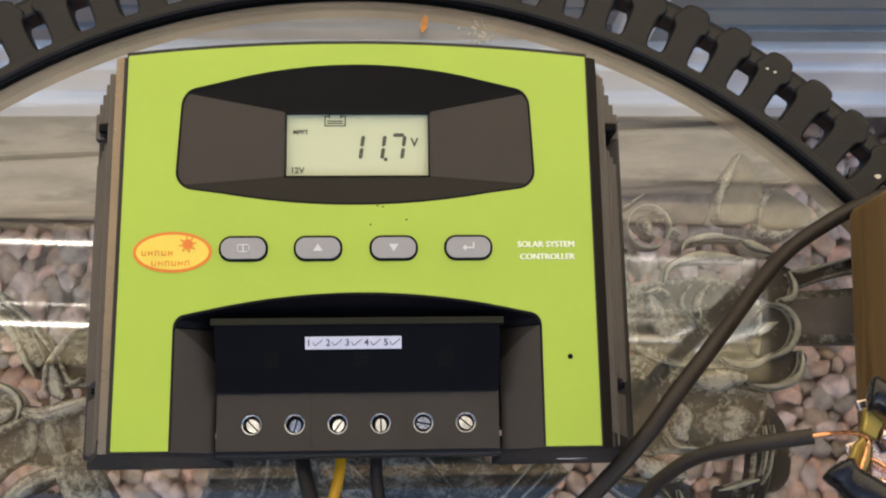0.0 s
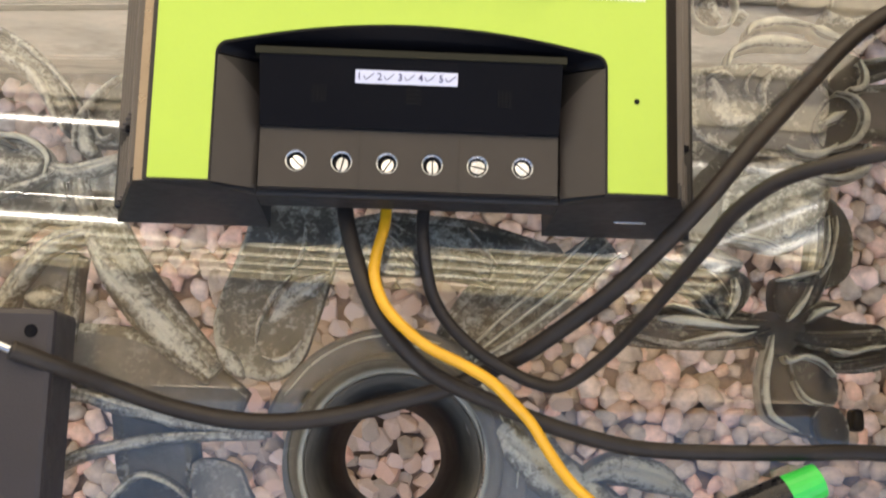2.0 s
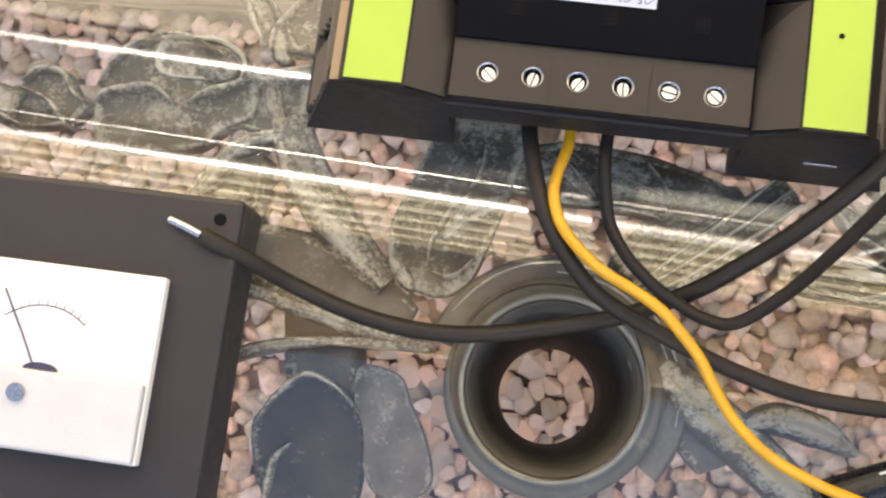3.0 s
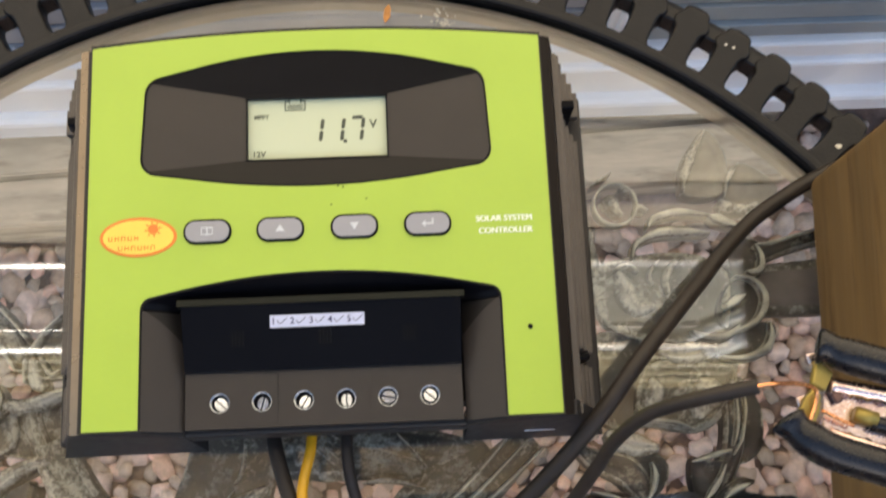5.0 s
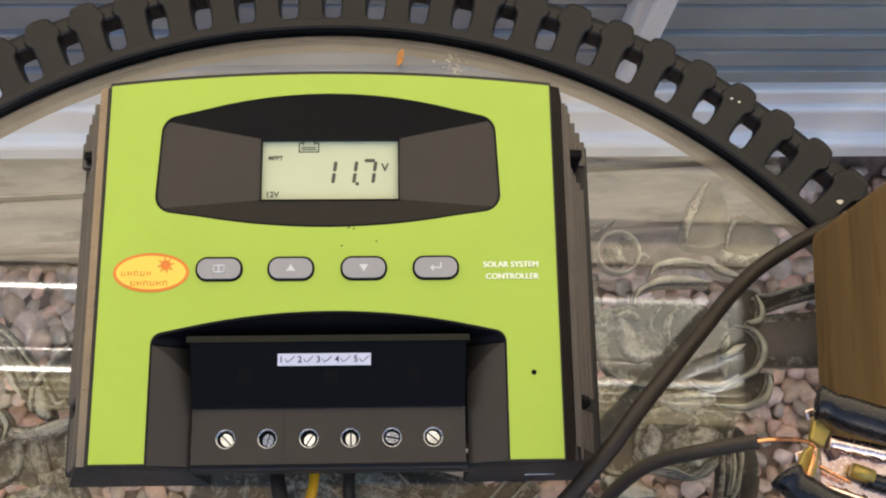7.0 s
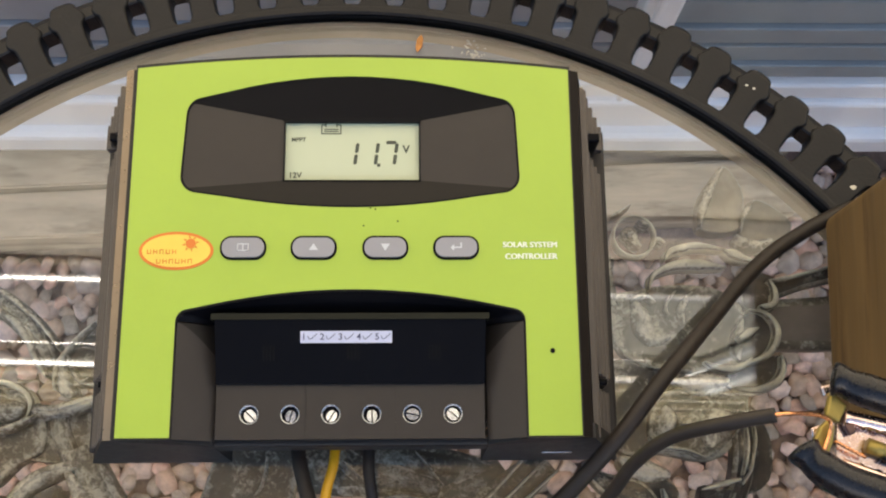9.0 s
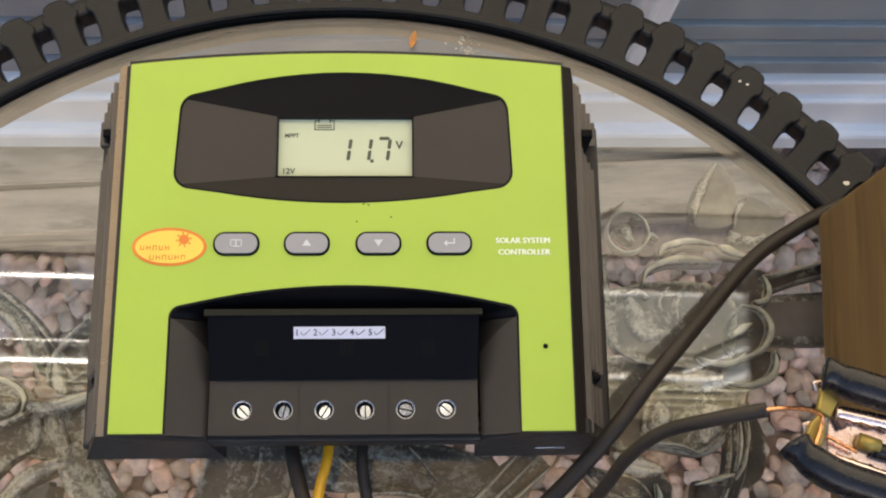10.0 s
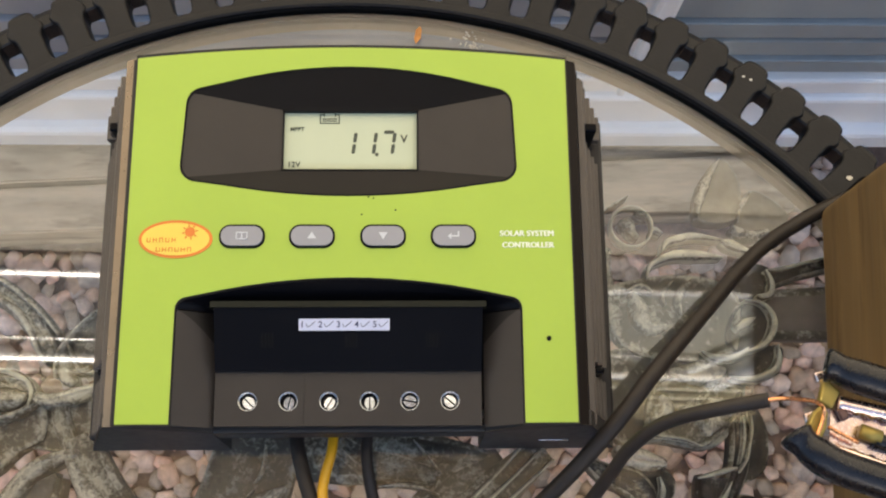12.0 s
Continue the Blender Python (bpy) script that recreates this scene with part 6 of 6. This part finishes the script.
part("jaw_floor", plate([[(0.1505, -0.0600), (0.2000, -0.0710), (0.1960, -0.0890), (0.1490, -0.0720)]], 0.8195, 0.8205), JAW, clamp, "coppery sheet between the jaws")
rounded(part("jaw_plate", plate([[(0.1484, -0.0503), (0.1530, -0.0549), (0.1499, -0.0602), (0.1461, -0.0578)]], 0.8205, 0.8240), BRASSY, clamp, "brassy plate at the jaw tip"), 0.0007)
rounded(part("jaw_plate", plate([[(0.1467, -0.0589), (0.1486, -0.0610), (0.1476, -0.0660), (0.1453, -0.0703), (0.1430, -0.0688), (0.1414, -0.0659), (0.1438, -0.0615)]], 0.8205, 0.8240), BRASSY, clamp, "brassy plate at the jaw tip"), 0.0007)
rounded(part("jaw_tip", plate([[(0.1462, -0.0487), (0.1496, -0.0482), (0.1499, -0.0517), (0.1469, -0.0518)]], 0.8190, 0.8215), JAW, clamp), 0.0006)
rounded(part("jaw_tip", plate([[(0.1423, -0.0612), (0.1477, -0.0597), (0.1473, -0.0631), (0.1428, -0.0650)]], 0.8185, 0.8203), JAW, clamp), 0.0006)
rounded(part("jaw_tip", plate([[(0.1520, -0.0560), (0.1541, -0.0573), (0.1550, -0.0630), (0.1530, -0.0640), (0.1512, -0.0600)]], 0.8210, 0.8235), DULL_COPPER, clamp), 0.0006)
part("braid", tube([(0.1482, -0.0655, 0.8232), (0.1525, -0.0680, 0.8236), (0.1571, -0.0704, 0.8232)], 0.0006, 8, 4), COPPER, clamp, "thin copper strand", smooth=True)
part("pivot", cyl(bmesh.new(), (0.1580, -0.0668, 0.8228), (0.1640, -0.0690, 0.8228), 0.0024, 0.0024, 18), BRASSY, clamp, "brass pivot sleeve", smooth=True)
part("spring", tube([(0.1625, -0.0695, 0.8220), (0.1720, -0.0725, 0.8220), (0.1850, -0.0775, 0.8220), (0.2000, -0.0820, 0.8220)], 0.0026, 12, 5), RUBBER, clamp, "dark spring core", smooth=True)
thing("copper_wire", "bare copper wire hooked round the clamp jaw", "wire", tube([(0.1238, -0.0599, 0.8428), (0.1291, -0.0592, 0.8410), (0.1360, -0.0586, 0.8350), (0.1427, -0.0587, 0.8295), (0.1462, -0.0603, 0.8265), (0.1455, -0.0645, 0.8258), (0.1421, -0.0709, 0.8262)], 0.00066, 10), COPPER, smooth=True)

# ---- meter ----
meter = thing("panel_meter_box", "black box with a white analogue panel meter standing on the glass", "meter")
part("case", boxm(-0.2450, -0.1122, -0.2450, -0.0962, GLASS_Z, 0.7450, 0.002), METERBOX, meter, "black plastic case")
part("screw_hole", cyl(bmesh.new(), (-0.1195, -0.1037, 0.7446), (-0.1195, -0.1037, 0.7452), 0.0022), BLACK, meter)
dial = part("dial", boxm(-0.2100, -0.1328, -0.1875, -0.1258, 0.7450, 0.7500, 0.0008), METERFACE, meter, "white meter dial")
part("dial_cover", boxm(-0.2095, -0.1333, -0.1870, -0.1612, 0.7495, 0.7535, 0.001), METERGREY, dial, "grey lower cover")
part("knob", cyl(bmesh.new(), (-0.1745, -0.1690, 0.7530), (-0.1745, -0.1690, 0.7550), 0.0030), STEEL, dial, "bright adjusting screw")
part("needle", tube([(-0.1720, -0.1600, 0.7506), (-0.1770, -0.1510, 0.7506), (-0.1860, -0.1360, 0.7506)], 0.0003, 6, 3), PEN, dial)
part("needle_hub", flat_poly(arc_pts(-0.1695, -0.1610, 0.0060, 0.0024, 0, 180, 16), 0.7501, 0.0004), PEN, dial)
bm = bmesh.new()
ring_mesh(bm, [(0.0210, 0.7501), (0.0213, 0.7501), (0.0213, 0.7503), (0.0210, 0.7503)], (-0.1710, -0.1610), 40, 50, 130)
part("scale_arc", bm, PEN, dial)
for k in range(11):
    a = radians(50 + 8 * k)
    c, s = math.cos(a), math.sin(a)
    part("scale_mark", tube([(-0.1710 + c * r, -0.1610 + s * r, 0.7503) for r in (0.0213, 0.0222, 0.0231)], 0.00012, 4, 1), PEN, dial)

# tool with a green cap
tool = thing("marker_pen", "dark barrelled pen with a bright green end on the glass", "pen")
ax = Vector((0.915, 0.403, 0))
o = Vector((0.1315, -0.1502, GLASS_Z + 0.0070))
part("barrel", cyl(bmesh.new(), o - ax * 0.048, o, 0.0068, n=24), RUBBER, tool, "dark barrel", smooth=False)
part("cap", cyl(bmesh.new(), o, o + ax * 0.0125, 0.0064, 0.0060, 24), BRIGHT_GREEN, tool, "bright green end cap")
for d in (0.004, -0.004):
    part("stripe", boxm(-0.010, 0.004, -0.0004, 0.0004, 0.0, 0.0003), ICON, tool).matrix_basis = Matrix.Translation(o - ax * 0.018 + Vector((-0.403 * d, 0.915 * d, 0.0059))) @ Matrix.Rotation(math.atan2(0.403, 0.915), 4, "Z")

# bits of litter on the glass
bit = plate([[(0.0, -0.004), (0.0016, -0.001), (0.0012, 0.003), (0.0, 0.0046), (-0.0014, 0.0022), (-0.0012, -0.002)]], 0, 0.0006)
leaf = thing("dry_leaf_bit", "orange scrap of dry leaf on the glass", "leaf", bit, LEAFBIT)
leaf.matrix_basis = pose(0.0247, 0.1133, GLASS_Z + 0.0001, 0, 0, -12)
rnd = random.Random(5)
bm = bmesh.new()
for k in range(60):
    x, y = 0.0469 + rnd.gauss(0, 0.0022), 0.1091 + rnd.gauss(0, 0.0026)
    bmesh.ops.create_icosphere(bm, subdivisions=1, radius=rnd.uniform(0.0002, 0.0006), matrix=Matrix.Translation((x, y, GLASS_Z + 0.0002)))
tagged(thing("dust_grains", "pale speck of dust grains on the glass", "dust", bm, DUST), kind="stuff")

# ---- gravel ----
def stone_mesh(rng):
    bm = bmesh.new()
    pts = []
    while len(pts) < 20:
        v = Vector((rng.gauss(0, 1), rng.gauss(0, 1), rng.gauss(0, 1)))
        if v.length > 0.1:
            v.normalize()
            v = Vector([math.copysign(abs(c) ** 0.75, c) for c in v])
            pts.append(v)
    for v in pts:
        bm.verts.new((v.x * 0.5, v.y * 0.38, v.z * 0.31))
    r = bmesh.ops.convex_hull(bm, input=bm.verts[:])
    bmesh.ops.delete(bm, geom=[v for v in bm.verts if not v.link_faces], context="VERTS")
    for e in bm.edges:
        e.smooth = e.calc_face_angle(0) < radians(24)
    return bm


rng = random.Random(11)
variants = [finish("stone", stone_mesh(rng), STONE, True) for _ in range(14)]
bed = thing("gravel", "bed of pinkish angular gravel under the table", "gravel", kind="stuff")
SP = 0.0170
spots = []
y = -1.15
row = 0
while y < 0.50:
    x = -1.15 + (SP / 2 if row % 2 else 0)
    while x < 1.15:
        px, py = x + rng.uniform(-0.005, 0.005), y + rng.uniform(-0.005, 0.005)
        if not (py > 0.192 and px < 0.415) and py < 0.29:
            spots.append((px, py, rng.uniform(0.017, 0.033), rng.random()))
        x += SP
    y += SP * 0.9
    row += 1
spots.sort(key=lambda s: math.hypot(s[0] * 0.9, s[1] + 0.08))
data_v, data_f = [], []
for i, (px, py, size, q) in enumerate(spots):
    me = variants[rng.randrange(len(variants))]
    m = pose(px, py, GROUND - 0.004 + rng.uniform(-0.007, 0.005), rng.uniform(-22, 22), rng.uniform(-22, 22), rng.uniform(0, 360)) @ Matrix.Diagonal((size, size, size, 1))
    if i < 300:
        ob = new("stone", me)
        ob.parent, ob.matrix_basis = bed, m
    else:
        base = len(data_v)
        data_v += [m @ v.co for v in me.vertices]
        data_f += [[base + k for k in p.vertices] for p in me.polygons]
me = bpy.data.meshes.new("stones")
me.from_pydata(data_v, [], data_f)
me.materials.append(STONE_J)
me.polygons.foreach_set("use_smooth", [True] * len(me.polygons))
ob = new("stones", me)
ob.parent = bed
tagged(ob, kind="stuff")
